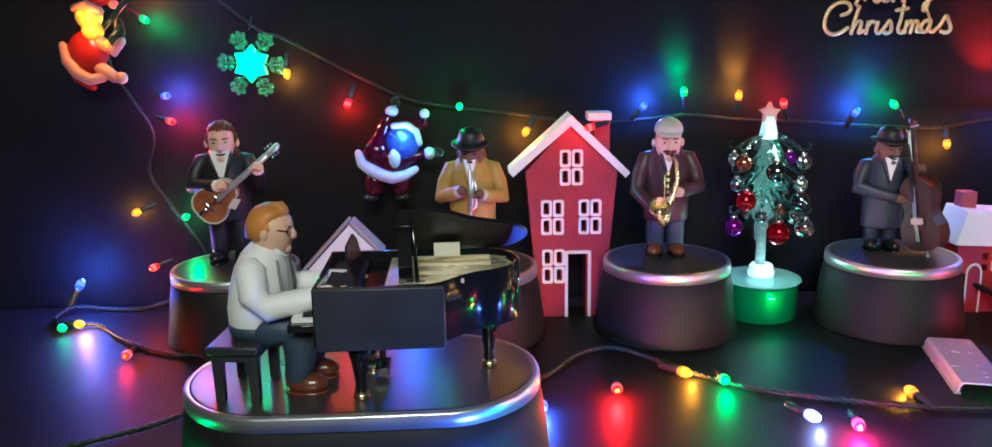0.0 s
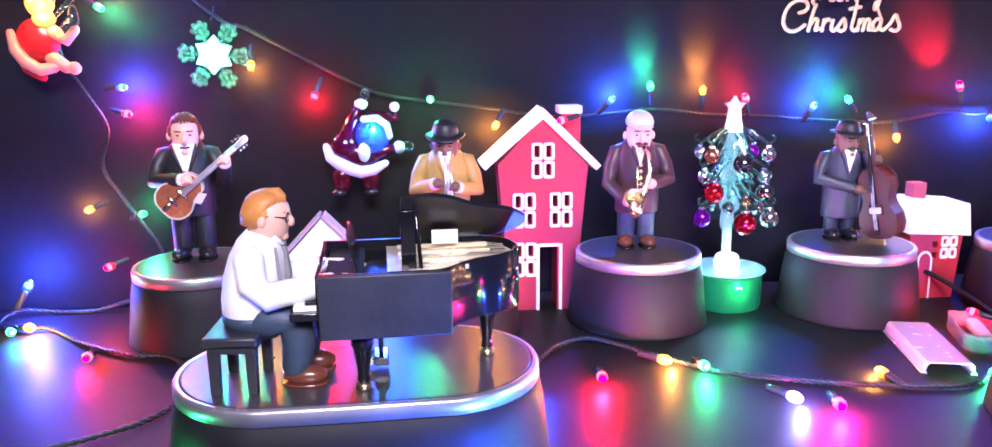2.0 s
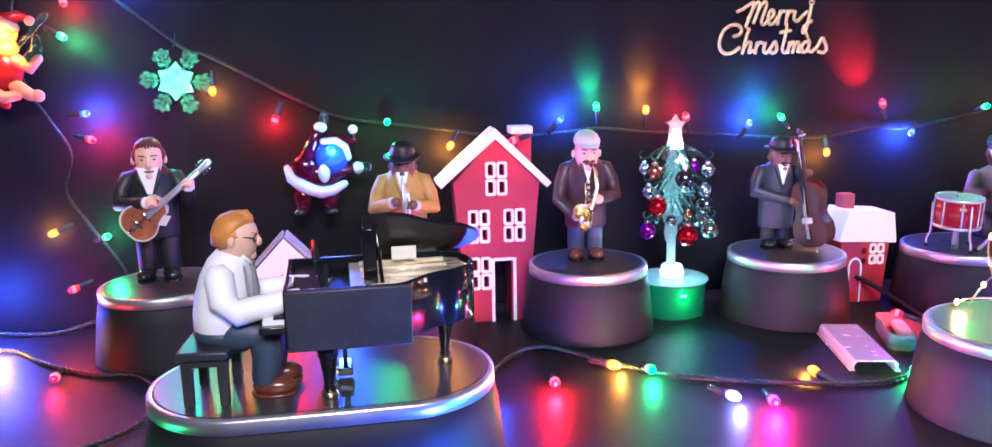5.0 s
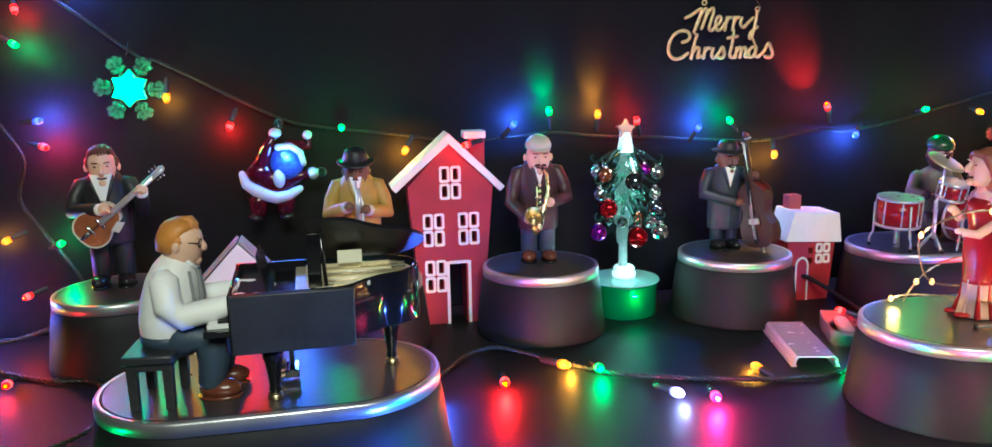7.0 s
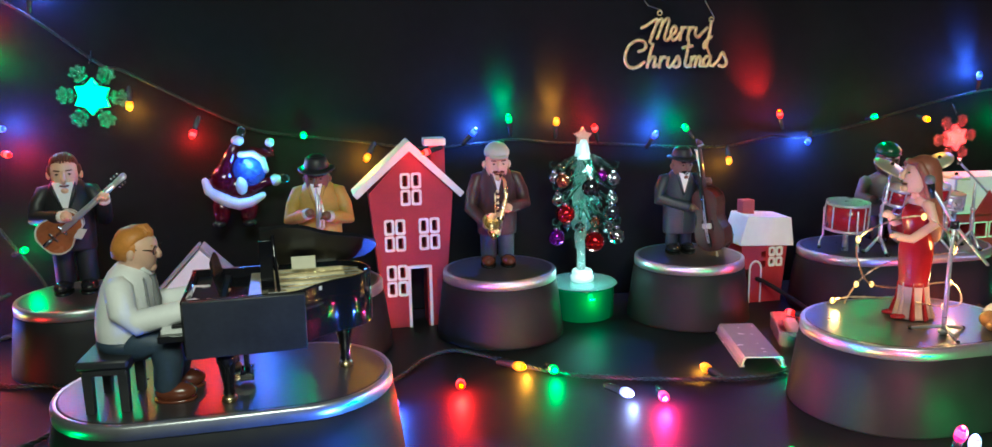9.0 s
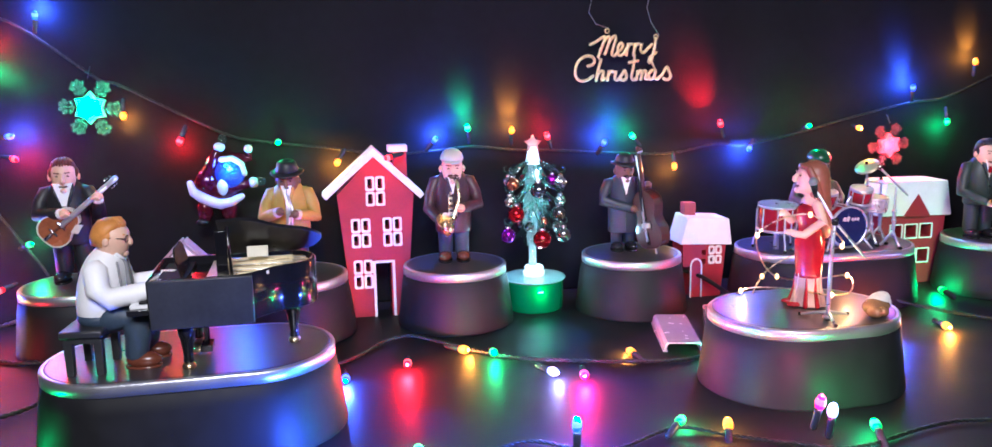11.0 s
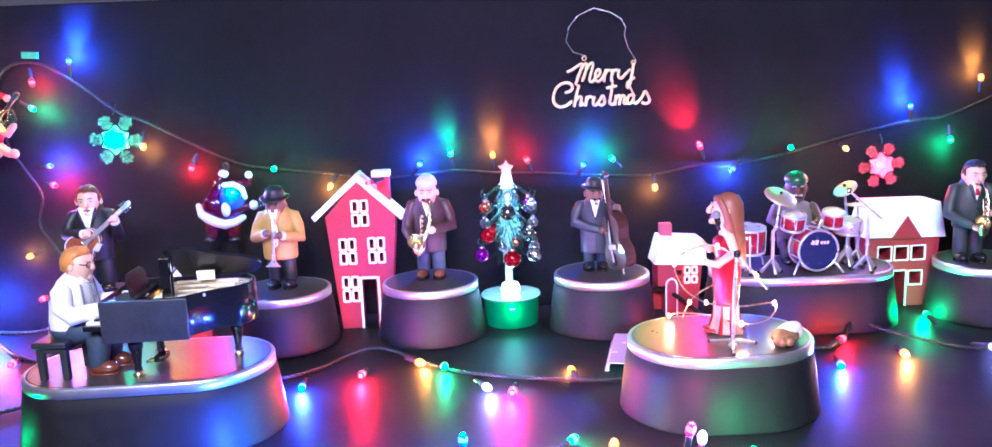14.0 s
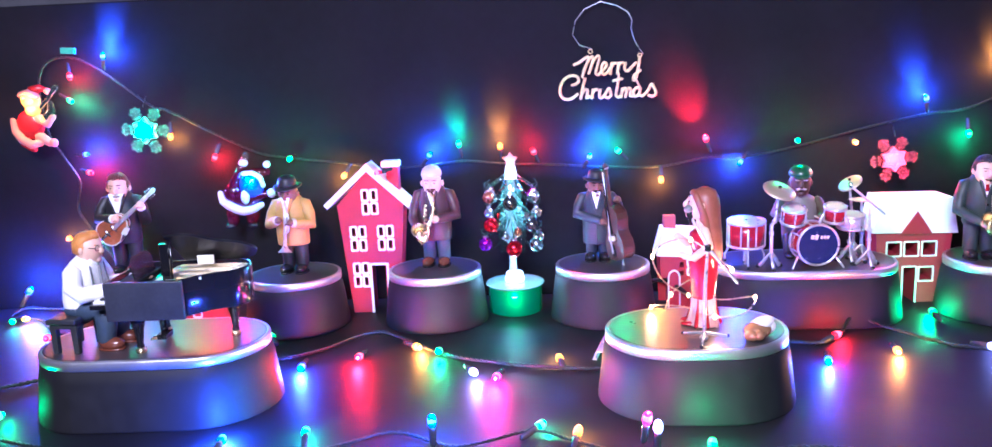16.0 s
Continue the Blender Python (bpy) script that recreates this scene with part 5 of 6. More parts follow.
# ---- glass tree ----
GREEN_CUP = mat("green_lit_plastic_cup", (0.005, 0.15, 0.05), 0.15, vary=0.1, grain=40, bump=0, emit=(0.0, 0.6, 0.16), glow=0.06)
CUP_LAMP = mat("green_cup_lamp", (0.3, 1.0, 0.5), 0.3, bump=0, emit=(0.25, 1.0, 0.5), glow=3.0)
LIT_GLASS = mat("lit_frosted_glass", (0.8, 0.95, 0.95), 0.2, bump=0, emit=(0.7, 0.92, 1.0), glow=0.7, trans=0.5)
# Stem, branches and rim: lamp light put in as weak emission, not lamps.
LIT_STEM = mat("lit_clear_glass_stem", (0.8, 0.95, 0.95), 0.1, bump=0, emit=(0.6, 0.88, 1.0), glow=0.12, trans=0.9)
TREE_GLASS = mat("pale_glowing_glass", (0.7, 0.95, 0.86), 0.03, vary=0.08, bump=0, trans=1.0, emit=(0.25, 0.75, 0.6), glow=0.015)
RIM = mat("glowing_acrylic_rim", (0.6, 0.9, 0.85), 0.05, bump=0, trans=0.8, ior=1.3, emit=(0.3, 0.85, 0.9), glow=0.12)
ROSE = mat("rose_glass_star", (0.75, 0.42, 0.34), 0.1, vary=0.06, bump=0, trans=0.35)
FINISH = {"red": mat("red_mirror_glass", (0.65, 0.015, 0.03), 0.08, 0.9, bump=0), "silver": mat("silver_mirror_glass", (0.8, 0.82, 0.84), 0.06, 1.0, bump=0), "purple": mat("purple_mirror_glass", (0.4, 0.02, 0.5), 0.08, 0.9, bump=0),
          "smoke": mat("smoky_mirror_glass", (0.3, 0.33, 0.36), 0.06, 1.0, bump=0), "copper": mat("copper_mirror_glass", (0.75, 0.25, 0.13), 0.08, 0.95, bump=0)}
tree = thing("glass_tree", "small clear glass tree with shiny baubles on a lit green base", "christmas tree", pose(0.2335, 0.742, 0))
cup = Shape().loft([(0, 0, 0.0, 0.0285, 0.0285), (0, 0, 0.0015, 0.0295, 0.0295), (0, 0, 0.029, 0.0302, 0.0302), (0, 0, 0.0304, 0.0304, 0.0304)], GREEN_CUP, n=40).make("base_cup", tree, "glowing green plastic cup")
# Added black disc stands for the shade inside the cup.
Shape().loft([(0, 0, 0.0306, 0.0294, 0.0294), (0, 0, 0.03155, 0.0294, 0.0294)], BLACK, n=40).make("cup_lid", tree, "black disc for the shaded cup inside")
Shape().loft([(0, 0, 0.0317, 0.0322, 0.0322), (0, 0, 0.0322, 0.0328, 0.0328), (0, 0, 0.0332, 0.0322, 0.0322)], RIM, n=40).make("base_plate", tree, "clear acrylic plate")
Shape().loft([(0, -0.0285, 0.0205, 0.0028, 0.0012), (0, -0.0290, 0.0235, 0.0028, 0.0012)], CUP_LAMP, n=10, power=5).make("base_lamp", cup, "bright green lamp")
Shape().loft([(0, 0, 0.0333, 0.0098, 0.0098), (0, 0, 0.0345, 0.0108, 0.0108), (0, 0, 0.0385, 0.0112, 0.0112), (0, 0, 0.0395, 0.0095, 0.0095), (0, 0, 0.0425, 0.010, 0.010), (0, 0, 0.0445, 0.0085, 0.0085)], LIT_GLASS, n=22).make("foot", tree, "glowing frosted glass foot")
Shape().loft([(-0.0012, 0, 0.044, 0.0042, 0.0042), (-0.0012, 0, 0.075, 0.0038, 0.0038), (0, 0, 0.15, 0.003, 0.003)], LIT_STEM, n=12).make("trunk", tree, "clear glass trunk lit from its foot")
for z, r, h in ((0.132, 0.0125, 0.028), (0.110, 0.0155, 0.03), (0.09, 0.0175, 0.03), (0.074, 0.016, 0.024)):
    rows = []
    for j in range(5):
        t = j / 4
        rows.append([Vector(((r * (1 - t) ** 1.3 + 0.004) * (1 + 0.22 * (1 - t) * math.cos(6 * a)) * math.cos(a), (r * (1 - t) ** 1.3 + 0.004) * (1 + 0.22 * (1 - t) * math.cos(6 * a)) * math.sin(a), z + h * t - 0.004 * (1 - t) * math.cos(6 * a))) for a in [math.tau * i / 36 for i in range(36)]])
    Shape().rings(rows, TREE_GLASS, close=False).make("glass_tier", tree)
Shape().loft([(0, 0, 0.15, 0.0075, 0.0075), (0, 0, 0.154, 0.007, 0.007), (0, 0, 0.164, 0.0052, 0.0052), (0, 0, 0.168, 0.004, 0.004)], LIT_GLASS, n=18).make("lit_tip", tree, "glowing frosted glass tip")
pts = [((0.0092 if i % 2 == 0 else 0.0042) * math.sin(math.tau * i / 10), 0.1705 + (0.0092 if i % 2 == 0 else 0.0042) * math.cos(math.tau * i / 10)) for i in range(10)]
Shape().prism(pts, -0.003, 0.003, ROSE, bevel=0.0006).make("star", tree, "rose-tinted glass star")
BAUBLES = [(0.0285, 215, 0.1385, "copper", 0.0065), (0.0275, 330, 0.138, "silver", 0.0062), (0.025, 268, 0.1325, "smoke", 0.0078), (0.0255, 30, 0.137, "purple", 0.0058), (0.0255, 150, 0.137, "silver", 0.0058), (0.026, 90, 0.136, "red", 0.006),
           (0.0315, 222, 0.1085, "red", 0.0082), (0.0305, 318, 0.1075, "smoke", 0.0078), (0.0285, 350, 0.118, "silver", 0.006), (0.027, 190, 0.119, "silver", 0.006), (0.028, 60, 0.11, "silver", 0.006), (0.028, 120, 0.11, "red", 0.006),
           (0.0395, 208, 0.0865, "purple", 0.0074), (0.034, 274, 0.0835, "red", 0.0088), (0.0385, 322, 0.0855, "silver", 0.0078), (0.021, 245, 0.094, "silver", 0.0045), (0.022, 290, 0.099, "copper", 0.0046), (0.035, 20, 0.088, "silver", 0.007), (0.035, 100, 0.088, "smoke", 0.007)]
for r, deg, z, finish, size in BAUBLES:
    r *= 1.06 if z > 0.12 else 0.96 if z > 0.1 else 0.86
    size *= 1.04
    z -= 0.006
    a = radians(deg)
    d = Vector((math.cos(a), math.sin(a), 0))
    tip = d * r + Vector((0, 0, z + size + 0.0055))
    arm_way = [d * 0.003 + Vector((0, 0, z + size + 0.016)), d * (r * 0.55) + Vector((0, 0, z + size + 0.0105)), tip - d * 0.001 + Vector((0, 0, -0.0025)), tip + d * 0.0035 + Vector((0, 0, -0.0008)), tip + d * 0.0042 + Vector((0, 0, 0.003)), tip + d * 0.0016 + Vector((0, 0, 0.0042))]
    Shape().tube(arm_way, (0.0022, 0.0018, 0.0013, 0.0011, 0.0009, 0.0007), TREE_GLASS, n=8).make("branch", tree)
    b = Shape().ball(d * r + Vector((0, 0, z)), size, FINISH[finish], None, 20, 14).make("bauble", tree, finish + " mirrored bauble")
    Shape().loft([(d.x * r, d.y * r, z + size * 0.9, size * 0.42, size * 0.42), (d.x * r, d.y * r, z + size * 1.25, size * 0.42, size * 0.42)], CHROME, n=10).make("bauble_cap", b)
lamp("tree_glow", "POINT", LED_POWER * 0.45, (0.6, 0.9, 1.0), (0.2335, 0.7255, 0.146), size=0.004)
lamp("tree_foot_glow", "POINT", LED_POWER * 0.4, (0.4, 0.95, 1.0), (0.2335, 0.7275, 0.05), size=0.004)
lamp("tree_base_glow", "POINT", LED_POWER * 0.12, (0.02, 1.0, 0.3), (0.2335, 0.704, 0.02), size=0.004)

# ---- hanging sign ----
sign = thing("hanging_sign", "gold glitter greeting sign hung by thin wire", "sign", pose(0.3445, 0.787, 0.23))


def word(name, strokes, label):
    """A word of rounded script strokes; strokes are given in units of 0.233 mm from the lower line."""
    s = Shape()
    for stroke in strokes:
        ps = [Vector(((x - 286) * 0.000233, 0, (495 - z) * 0.000233)) for x, z in stroke]
        line = []
        for i in range(len(ps) - 1):
            p0, p1, p2, p3 = ps[max(i - 1, 0)], ps[i], ps[i + 1], ps[min(i + 2, len(ps) - 1)]
            for j in range(4):
                t = j / 4
                line.append(0.5 * (2 * p1 + (p2 - p0) * t + (2 * p0 - 5 * p1 + 4 * p2 - p3) * t * t + (3 * p1 - p0 - 3 * p2 + p3) * t ** 3))
        s.tube(line + [ps[-1]], 0.0017, GOLD, n=8)
    s.move(Matrix.Diagonal((1, 0.7, 1, 1)))
    return s.make(name, sign, label)


LETTER_M = [[(128, 328), (150, 319), (175, 303), (196, 293), (193, 315), (178, 355), (165, 385)], [(172, 362), (195, 315), (214, 292), (219, 308), (206, 350), (197, 372)], [(206, 350), (222, 312), (242, 291), (249, 305), (237, 345), (231, 370), (243, 380), (258, 362)]]
LETTER_E = [[(258, 362), (276, 350), (283, 332), (272, 323), (260, 340), (259, 364), (270, 379), (287, 370), (300, 348)]]
LETTER_R = [[(308, 327), (304, 350), (300, 379)], [(304, 352), (316, 330), (330, 329)]]
LETTER_Y = [[(374, 330), (369, 356), (382, 368), (402, 350), (424, 330)], [(441, 303), (437, 335), (429, 375), (420, 408), (410, 411), (413, 391), (430, 376), (444, 367)]]
word("upper_word", LETTER_M + LETTER_E + LETTER_R + [[(x + 34, z) for x, z in k] for k in LETTER_R] + LETTER_Y, "gold script word Merry")
LETTER_C = [[(116, 424), (138, 418), (149, 402), (138, 383), (110, 379), (78, 396), (60, 430), (59, 465), (78, 488), (110, 488), (142, 468)]]
LETTER_H = [[(180, 395), (166, 440), (156, 490)], [(160, 472), (176, 449), (190, 450), (188, 470), (184, 487), (200, 480)]]
LETTER_R = [[(216, 449), (210, 490)], [(212, 468), (227, 449), (241, 452)]]
LETTER_I = [[(252, 451), (246, 479), (256, 490), (270, 479)]]
LETTER_S = [[(268, 480), (282, 462), (292, 446), (300, 464), (300, 482), (286, 491), (274, 485)]]
LETTER_T = [[(340, 395), (333, 440), (326, 478), (338, 490), (350, 480)], [(314, 411), (336, 407), (357, 404)]]
LETTER_N = [[(356, 450), (350, 490)], [(353, 470), (368, 449), (377, 460), (371, 490)], [(374, 468), (389, 449), (398, 460), (393, 484), (406, 487)]]
LETTER_A = [[(442, 456), (426, 448), (411, 465), (413, 486), (429, 486), (441, 464)], [(443, 450), (439, 480), (453, 489)]]
LAST_S = [[(453, 489), (478, 465), (496, 434), (508, 452), (517, 478), (503, 492), (482, 487)]]
word("lower_word", LETTER_C + LETTER_H + LETTER_R + LETTER_I + LETTER_S + LETTER_T + LETTER_N + LETTER_A + LAST_S, "gold script word Christmas")
for x, z in ((-0.0183, 0.0528), (0.0362, 0.0462)):
    Shape().tube([(x + 0.0022 * math.cos(math.tau * i / 12), 0, z + 0.0022 * math.sin(math.tau * i / 12)) for i in range(13)], 0.0008, GOLD, n=6).make("eyelet", sign)
for pts in ([(-0.0285, 0, 0.0262), (-0.0252, 0, 0.022)], [(0.0128, 0, 0.0275), (0.0124, 0, 0.0225)], [(0.0312, 0, 0.021), (0.0365, 0, 0.0105)]):
    Shape().tube(pts, 0.0012, GOLD, n=6).make("bridge", sign)
Shape().tube([(-0.0165, 0, 0.0555), (-0.03, 0.002, 0.06), (-0.0375, 0.003, 0.072), (-0.034, 0.004, 0.087), (-0.024, 0.004, 0.099), (-0.006, 0.005, 0.1065), (0.012, 0.005, 0.1015), (0.024, 0.004, 0.094), (0.0285, 0.003, 0.085), (0.027, 0.003, 0.076), (0.031, 0.002, 0.062), (0.0395, 0, 0.048)], 0.00045, SILVER_WIRE, n=5).make("hanging_wire", sign, "thin silver wire")

# ---- hanging ornaments ----
TINT = {"green": ((0.2, 0.9, 0.6), (0.02, 1.0, 0.38)), "red": ((0.95, 0.08, 0.12), (1.0, 0.03, 0.06))}


def snowflake(colour, x, y, z, r, turn, bright):
    tone, glow = TINT[colour]
    # Arms and ridges carry the inner lamp's light as emission; neither is a lamp.
    arms_m = mat(colour + "_faintly_glowing_acrylic", tuple(0.45 * c + 0.45 for c in tone), 0.12, vary=0.1, bump=0, trans=0.92, ior=1.35, emit=glow, glow=0.018)
    core_m = mat(colour + "_lit_acrylic_core", tone, 0.2, vary=0.35, grain=160, bump=0.3, emit=tuple(0.88 * g + 0.12 for g in glow), glow=bright * 0.36)
    ridge_m = mat(colour + "_bright_acrylic_ridge", tone, 0.2, vary=0.05, bump=0, emit=tuple(0.8 * g + 0.2 for g in glow), glow=bright * 0.45)
    o = thing("snowflake_ornament", "clear acrylic snowflake ornament lit " + colour + " within", "ornament", pose(x, y, z, 0, turn, 0), "hanging ornaments")

    def star(f):
        return [((0.56 if i % 2 == 0 else 0.36) * f * r * math.sin(math.tau * i / 12), (0.56 if i % 2 == 0 else 0.36) * f * r * math.cos(math.tau * i / 12)) for i in range(12)]
    Shape().prism(star(1.0), -0.0022, 0.0022, core_m, bevel=0.0005).make("core", o, "glowing star-shaped core")
    for f in (0.94, 0.66):
        ring = [Vector((a, -0.0026, b)) for a, b in star(f)]
        Shape().tube(ring + ring[:2], 0.00065, ridge_m, n=6).make("ridge", o, "bright raised star outline")
    stem, lobes = None, []
    for i in range(6):
        m = pose(0, 0, 0, 0, 60 * i + 30, 0)
        if stem is None:
            stem = Shape().box((0, 0, 0.66 * r), (0.085 * r, 0.0026, 0.56 * r), arms_m, bevel=0.0004).make("arm", o, place=m)
            for a, b, w, h, t in ((0.13, 0.6, 0.1, 0.065, 35), (0.17, 0.8, 0.12, 0.07, 42), (0.09, 0.93, 0.075, 0.085, 0)):
                for k in (-1, 1):
                    lobes.append(Shape().ball((k * a * r, 0, b * r), (w * r, 0.0014, h * r), arms_m, pose(0, 0, 0, 0, -k * t, 0), 12, 7).make("lobe", stem))
        else:
            arm_ob = share("arm", stem, o, m)
            for lobe in lobes:
                share("lobe", lobe, arm_ob, Matrix())
    Shape().ball((r * 0.08, -0.0036, r * 0.28), (0.0022, 0.0014, 0.0022), HOT[colour], None, 10, 7).make("led", o, "bright lamp inside")
    lamp(colour + "_snowflake_glow", "POINT", LED_POWER * 1.1, glow, (x, y - 0.012, z), size=0.006)
    Shape().tube([(0, 0, r * 0.98), (0.001, 0.004, r * 1.15), (0.001, 0.008, r * 1.35)], 0.0006, WIRE, n=5).make("hanger", o, place=pose(0, 0, 0, 0, -turn, 0))


snowflake("green", -0.1905, 0.783, 0.216, 0.0285, 4, 3.4)
snowflake("red", 0.654, 0.768, 0.152, 0.0255, -6, 2.8)

RED_CLEAR = mat("translucent_red_plastic", (0.1, 0.004, 0.014), 0.12, vary=0.15, bump=0, trans=0.45, ior=1.35, coat=0.5)
WHITE_CLEAR = mat("frosted_white_plastic", (0.55, 0.55, 0.62), 0.3, vary=0.06, bump=0.2)
# Light from inside the ornaments is put into these plastics' colour and emission.
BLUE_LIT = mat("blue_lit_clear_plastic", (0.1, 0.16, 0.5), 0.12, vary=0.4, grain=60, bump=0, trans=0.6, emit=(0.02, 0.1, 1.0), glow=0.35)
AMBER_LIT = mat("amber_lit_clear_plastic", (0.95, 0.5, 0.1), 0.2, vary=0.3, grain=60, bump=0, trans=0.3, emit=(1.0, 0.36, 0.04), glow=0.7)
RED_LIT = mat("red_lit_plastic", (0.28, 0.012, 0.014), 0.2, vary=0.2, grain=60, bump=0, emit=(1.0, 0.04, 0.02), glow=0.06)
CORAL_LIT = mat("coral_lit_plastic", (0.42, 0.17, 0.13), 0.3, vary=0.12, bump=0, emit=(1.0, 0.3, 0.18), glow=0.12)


def plump_ornament(name_label, place, size, hem, balls, limbs):
    """A plump hanging shape in millimetres: hem roll, rounded masses and limbs, each with its material."""
    s = Shape()
    s.tube(hem[0], hem[1], hem[2], n=12)
    for c, r, m in balls:
        s.ball(c, r, m, None, 16, 10)
    for way, r, m in limbs:
        s.tube(way, r, m, n=10)
    s.move(MM)
    ob = s.make("figure_ornament", place=place @ Matrix.Scale(size, 4))
    tagged(ob, name_label, "ornament", "hanging ornaments")


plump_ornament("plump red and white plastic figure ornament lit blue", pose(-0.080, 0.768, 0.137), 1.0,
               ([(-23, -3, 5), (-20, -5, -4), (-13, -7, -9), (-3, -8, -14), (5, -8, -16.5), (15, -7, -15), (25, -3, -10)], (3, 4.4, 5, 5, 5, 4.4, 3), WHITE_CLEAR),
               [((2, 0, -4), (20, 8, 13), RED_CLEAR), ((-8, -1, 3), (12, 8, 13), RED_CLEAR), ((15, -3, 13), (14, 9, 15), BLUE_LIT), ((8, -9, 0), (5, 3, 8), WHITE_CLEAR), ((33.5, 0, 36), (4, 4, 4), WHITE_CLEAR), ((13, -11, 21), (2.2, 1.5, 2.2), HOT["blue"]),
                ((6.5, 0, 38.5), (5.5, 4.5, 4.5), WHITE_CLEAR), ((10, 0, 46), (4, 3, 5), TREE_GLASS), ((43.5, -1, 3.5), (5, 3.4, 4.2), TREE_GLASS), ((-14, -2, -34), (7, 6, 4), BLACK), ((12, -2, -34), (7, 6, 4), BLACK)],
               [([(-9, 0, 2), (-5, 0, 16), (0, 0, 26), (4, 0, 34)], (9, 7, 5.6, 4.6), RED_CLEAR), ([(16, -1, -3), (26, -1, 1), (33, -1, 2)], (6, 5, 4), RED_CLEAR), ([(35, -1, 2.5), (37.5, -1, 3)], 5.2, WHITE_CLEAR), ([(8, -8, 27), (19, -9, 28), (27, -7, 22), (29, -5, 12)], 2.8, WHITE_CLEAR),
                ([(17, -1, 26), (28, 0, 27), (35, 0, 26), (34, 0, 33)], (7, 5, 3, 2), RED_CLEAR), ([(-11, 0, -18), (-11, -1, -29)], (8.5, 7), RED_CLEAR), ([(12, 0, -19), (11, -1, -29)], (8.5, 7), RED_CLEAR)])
lamp("blue_ornament_glow", "POINT", LED_POWER * 1.5, (0.05, 0.15, 1.0), (-0.064, 0.75, 0.158), size=0.006)
# Amber, coral and red masses glow by emission; only the small beads are lamps.
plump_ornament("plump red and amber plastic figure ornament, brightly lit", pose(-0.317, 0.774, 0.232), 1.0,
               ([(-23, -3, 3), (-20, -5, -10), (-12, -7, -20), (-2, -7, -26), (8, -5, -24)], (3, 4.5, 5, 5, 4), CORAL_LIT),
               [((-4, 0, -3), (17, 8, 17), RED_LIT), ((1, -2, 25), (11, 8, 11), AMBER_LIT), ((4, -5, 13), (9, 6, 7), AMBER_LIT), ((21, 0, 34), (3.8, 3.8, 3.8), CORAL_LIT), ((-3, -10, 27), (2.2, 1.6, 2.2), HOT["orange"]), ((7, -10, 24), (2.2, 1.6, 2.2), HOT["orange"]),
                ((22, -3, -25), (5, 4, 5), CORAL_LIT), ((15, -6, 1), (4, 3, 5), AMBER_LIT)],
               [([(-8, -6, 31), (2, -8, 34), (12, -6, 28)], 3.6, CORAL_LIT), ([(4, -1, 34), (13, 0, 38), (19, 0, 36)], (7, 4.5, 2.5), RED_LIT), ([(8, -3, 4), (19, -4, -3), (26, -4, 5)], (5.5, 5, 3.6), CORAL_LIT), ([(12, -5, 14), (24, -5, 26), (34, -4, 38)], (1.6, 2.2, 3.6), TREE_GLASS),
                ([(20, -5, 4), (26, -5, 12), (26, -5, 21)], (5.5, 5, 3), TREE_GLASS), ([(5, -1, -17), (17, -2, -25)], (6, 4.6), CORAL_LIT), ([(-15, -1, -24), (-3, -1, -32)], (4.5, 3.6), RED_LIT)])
lamp("amber_ornament_glow", "POINT", LED_POWER * 0.8, (1.0, 0.3, 0.06), (-0.312, 0.752, 0.25), size=0.006)
Shape_tag = mat("green_adhesive_tape", (0.05, 0.4, 0.26), 0.3, vary=0.15, bump=0.1)
tagged(Shape().box((-0.274, 0.7905, 0.3105), (0.017, 0.004, 0.007), Shape_tag, pose(0, 0, 0, 0, 4, 0), bevel=0.0006).make("tape"), "strip of green tape holding the light string", "tape")

# ---- plastic covers and cable on the table ----


def channel(name, x, y, turn, length, width, high, material, label, z=0.0, tilt=0.0):
    t = 0.0011
    half = width / 2
    o = [(-half, 0), (-half + 0.0012, high * 0.75), (-half + 0.003, high), (half - 0.003, high), (half - 0.0012, high * 0.75), (half, 0)]
    i = [(a * 0.9, b - t if b > 0 else 0) for a, b in reversed(o)]
    s = Shape().prism(o + i, -length / 2, length / 2, material)
    for k in (-1, 1):
        s.box((k * (half - 0.001), 0, 0.0006), (0.004, length, 0.0012), material)
    return tagged(s.make(name, place=pose(x, y, z, tilt, 0, turn)), label, "plastic cover")


channel("plastic_cover", 0.3375, 0.613, -14, 0.084, 0.0345, 0.0085, PINK_CLEAR, "frosted clear plastic battery cover lying on the table")
box_thing = thing("battery_box", "clear plastic battery box with a pale paper slip inside", "battery box", pose(0.389, 0.632, 0, 0, 0, -22))
Shape().prism(rounded(0.030, 0.060, 0.006), 0, 0.0012, CLEAR).make("tray", box_thing, place=pose(0, 0, 0, -90))
wall_pts = rounded(0.030, 0.060, 0.006)
Shape().rings([[Vector((x * f, y * f, z)) for x, y in wall_pts] for f, z in ((1.0, 0.0), (1.0, 0.013), (0.94, 0.013), (0.94, 0.001))], CLEAR, close=False, smooth=False).make("tray_wall", box_thing)
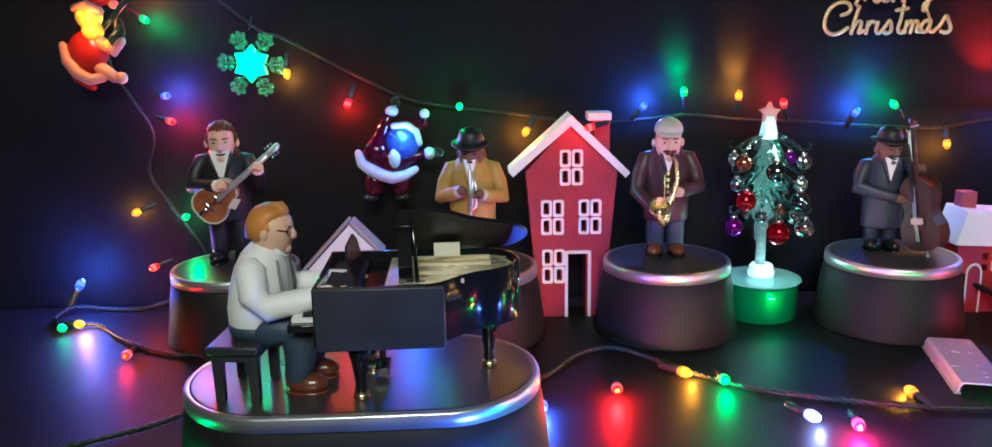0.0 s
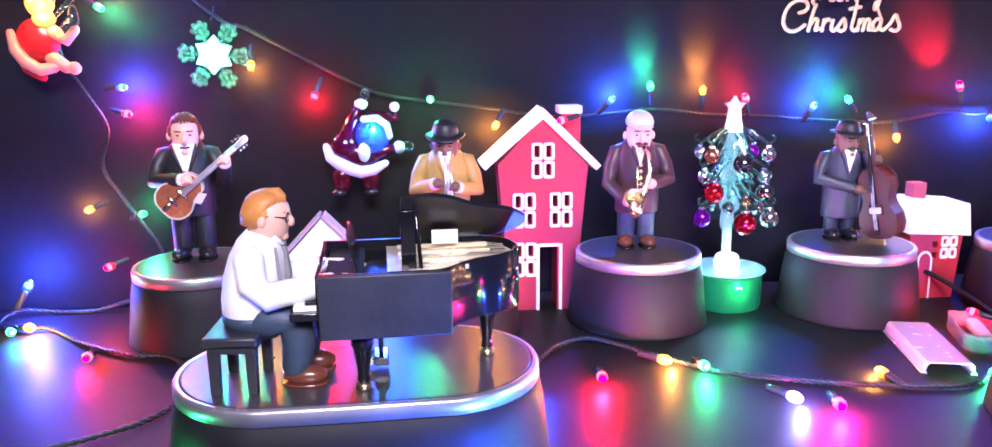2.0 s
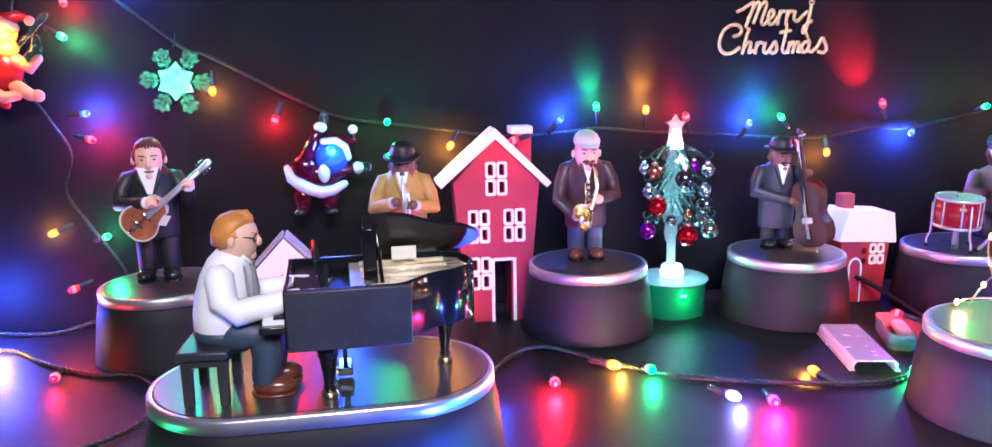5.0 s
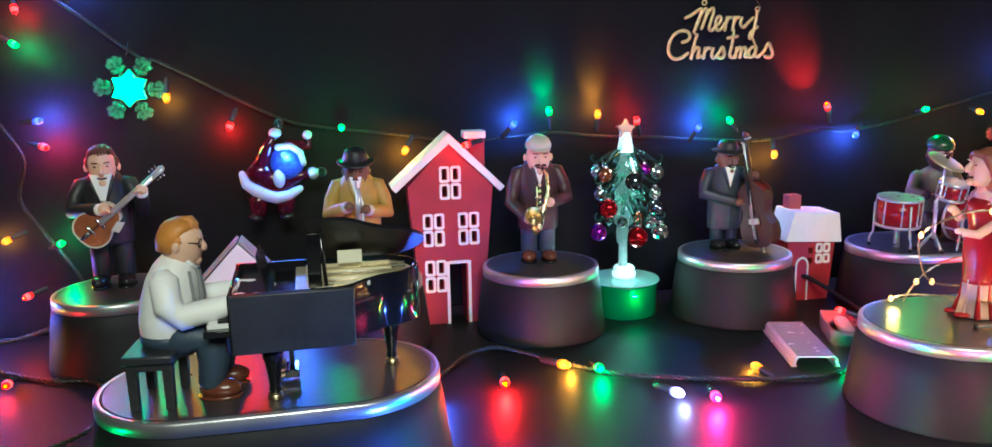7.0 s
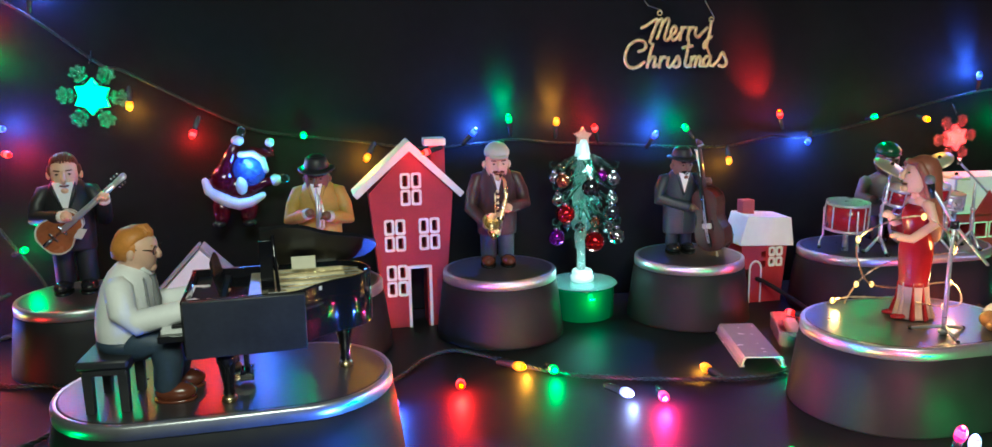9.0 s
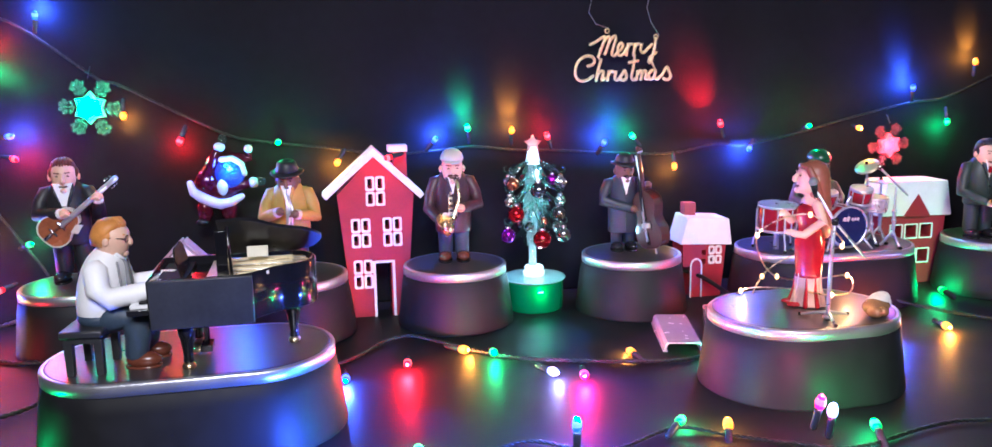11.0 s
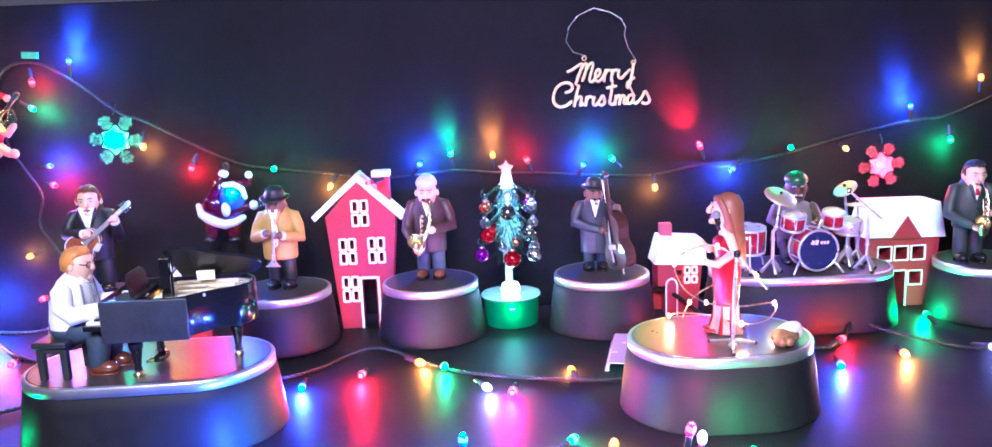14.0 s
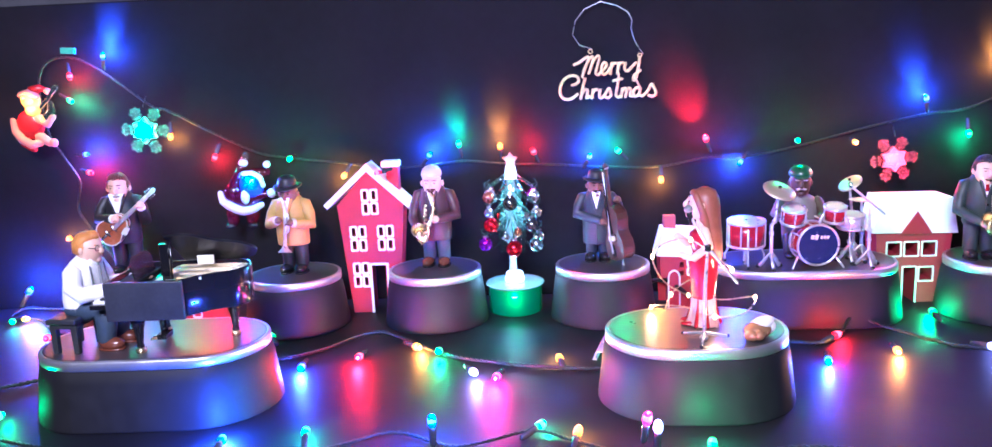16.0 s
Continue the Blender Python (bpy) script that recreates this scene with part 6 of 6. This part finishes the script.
Shape().loft([(0, -0.004, 0.0075, 0.0058, 0.02), (0, -0.004, 0.0105, 0.0062, 0.021), (0, -0.004, 0.0125, 0.004, 0.0185)], IVORY, n=16, power=4).make("paper_slip", box_thing, "pale paper slip")
cable(floor_string, [(0.42, 0.62, R), (0.412, 0.635, 0.012), (0.402, 0.645, 0.014)], name="lead")
bulb(floor_string, "red", (0.397, 0.648, 0.0165), (0.41, 0.637, 0.013), 0.25)
cord = thing("power_cord", "thick black rubber cord between the pedestals", "cable")
cable(cord, [(0.378, 0.76, 0.016), (0.392, 0.755, 0.026), (0.412, 0.735, 0.024), (0.43, 0.705, 0.012), (0.438, 0.675, 0.0032), (0.436, 0.64, 0.0025), (0.43, 0.6, 0.0025)], r=0.0024, twist=0, material=CABLE, name="cord")

# ---- fairy lights round the singer ----
fairy = thing("fairy_lights", "thin copper wire of warm fairy lights around the singer", "fairy lights")
FAIRY = [(0.394, 0.594, 0.004), (0.366, 0.569, 0.03), (0.359, 0.535, 0.0625), (0.383, 0.515, 0.0685), (0.401, 0.473, 0.0725), (0.427, 0.487, 0.0705), (0.443, 0.517, 0.0745), (0.421, 0.539, 0.0665), (0.391, 0.535, 0.0725), (0.367, 0.517, 0.0915), (0.357, 0.507, 0.1145), (0.365, 0.487, 0.1305), (0.383, 0.477, 0.1345), (0.399, 0.471, 0.1225), (0.417, 0.487, 0.1065), (0.409, 0.517, 0.0965), (0.391, 0.527, 0.0885), (0.376, 0.532, 0.0745), (0.371, 0.543, 0.0465), (0.382, 0.559, 0.012)]
cable(fairy, FAIRY, r=0.00042, twist=0.012, material=COPPER, name="wire")
bead = None
for i in (2, 4, 6, 8, 10, 12, 14, 17):
    m = Matrix.Translation(FAIRY[i])
    if bead is None:
        bead = Shape().ball((0, 0, 0), (0.0017, 0.0017, 0.0024), LED["warm"], None, 10, 7).make("fairy_bulb", fairy, "warm white fairy bulb", m)
    else:
        tagged(share("fairy_bulb", bead, fairy, m), "warm white fairy bulb")
    if i % 4 == 2 or i == 4:
        lamp("fairy_glow", "POINT", LED_POWER * 0.16, COLOURS["warm"][0], Vector(FAIRY[i]) + Vector((0, -0.004, 0.003)), size=0.003)
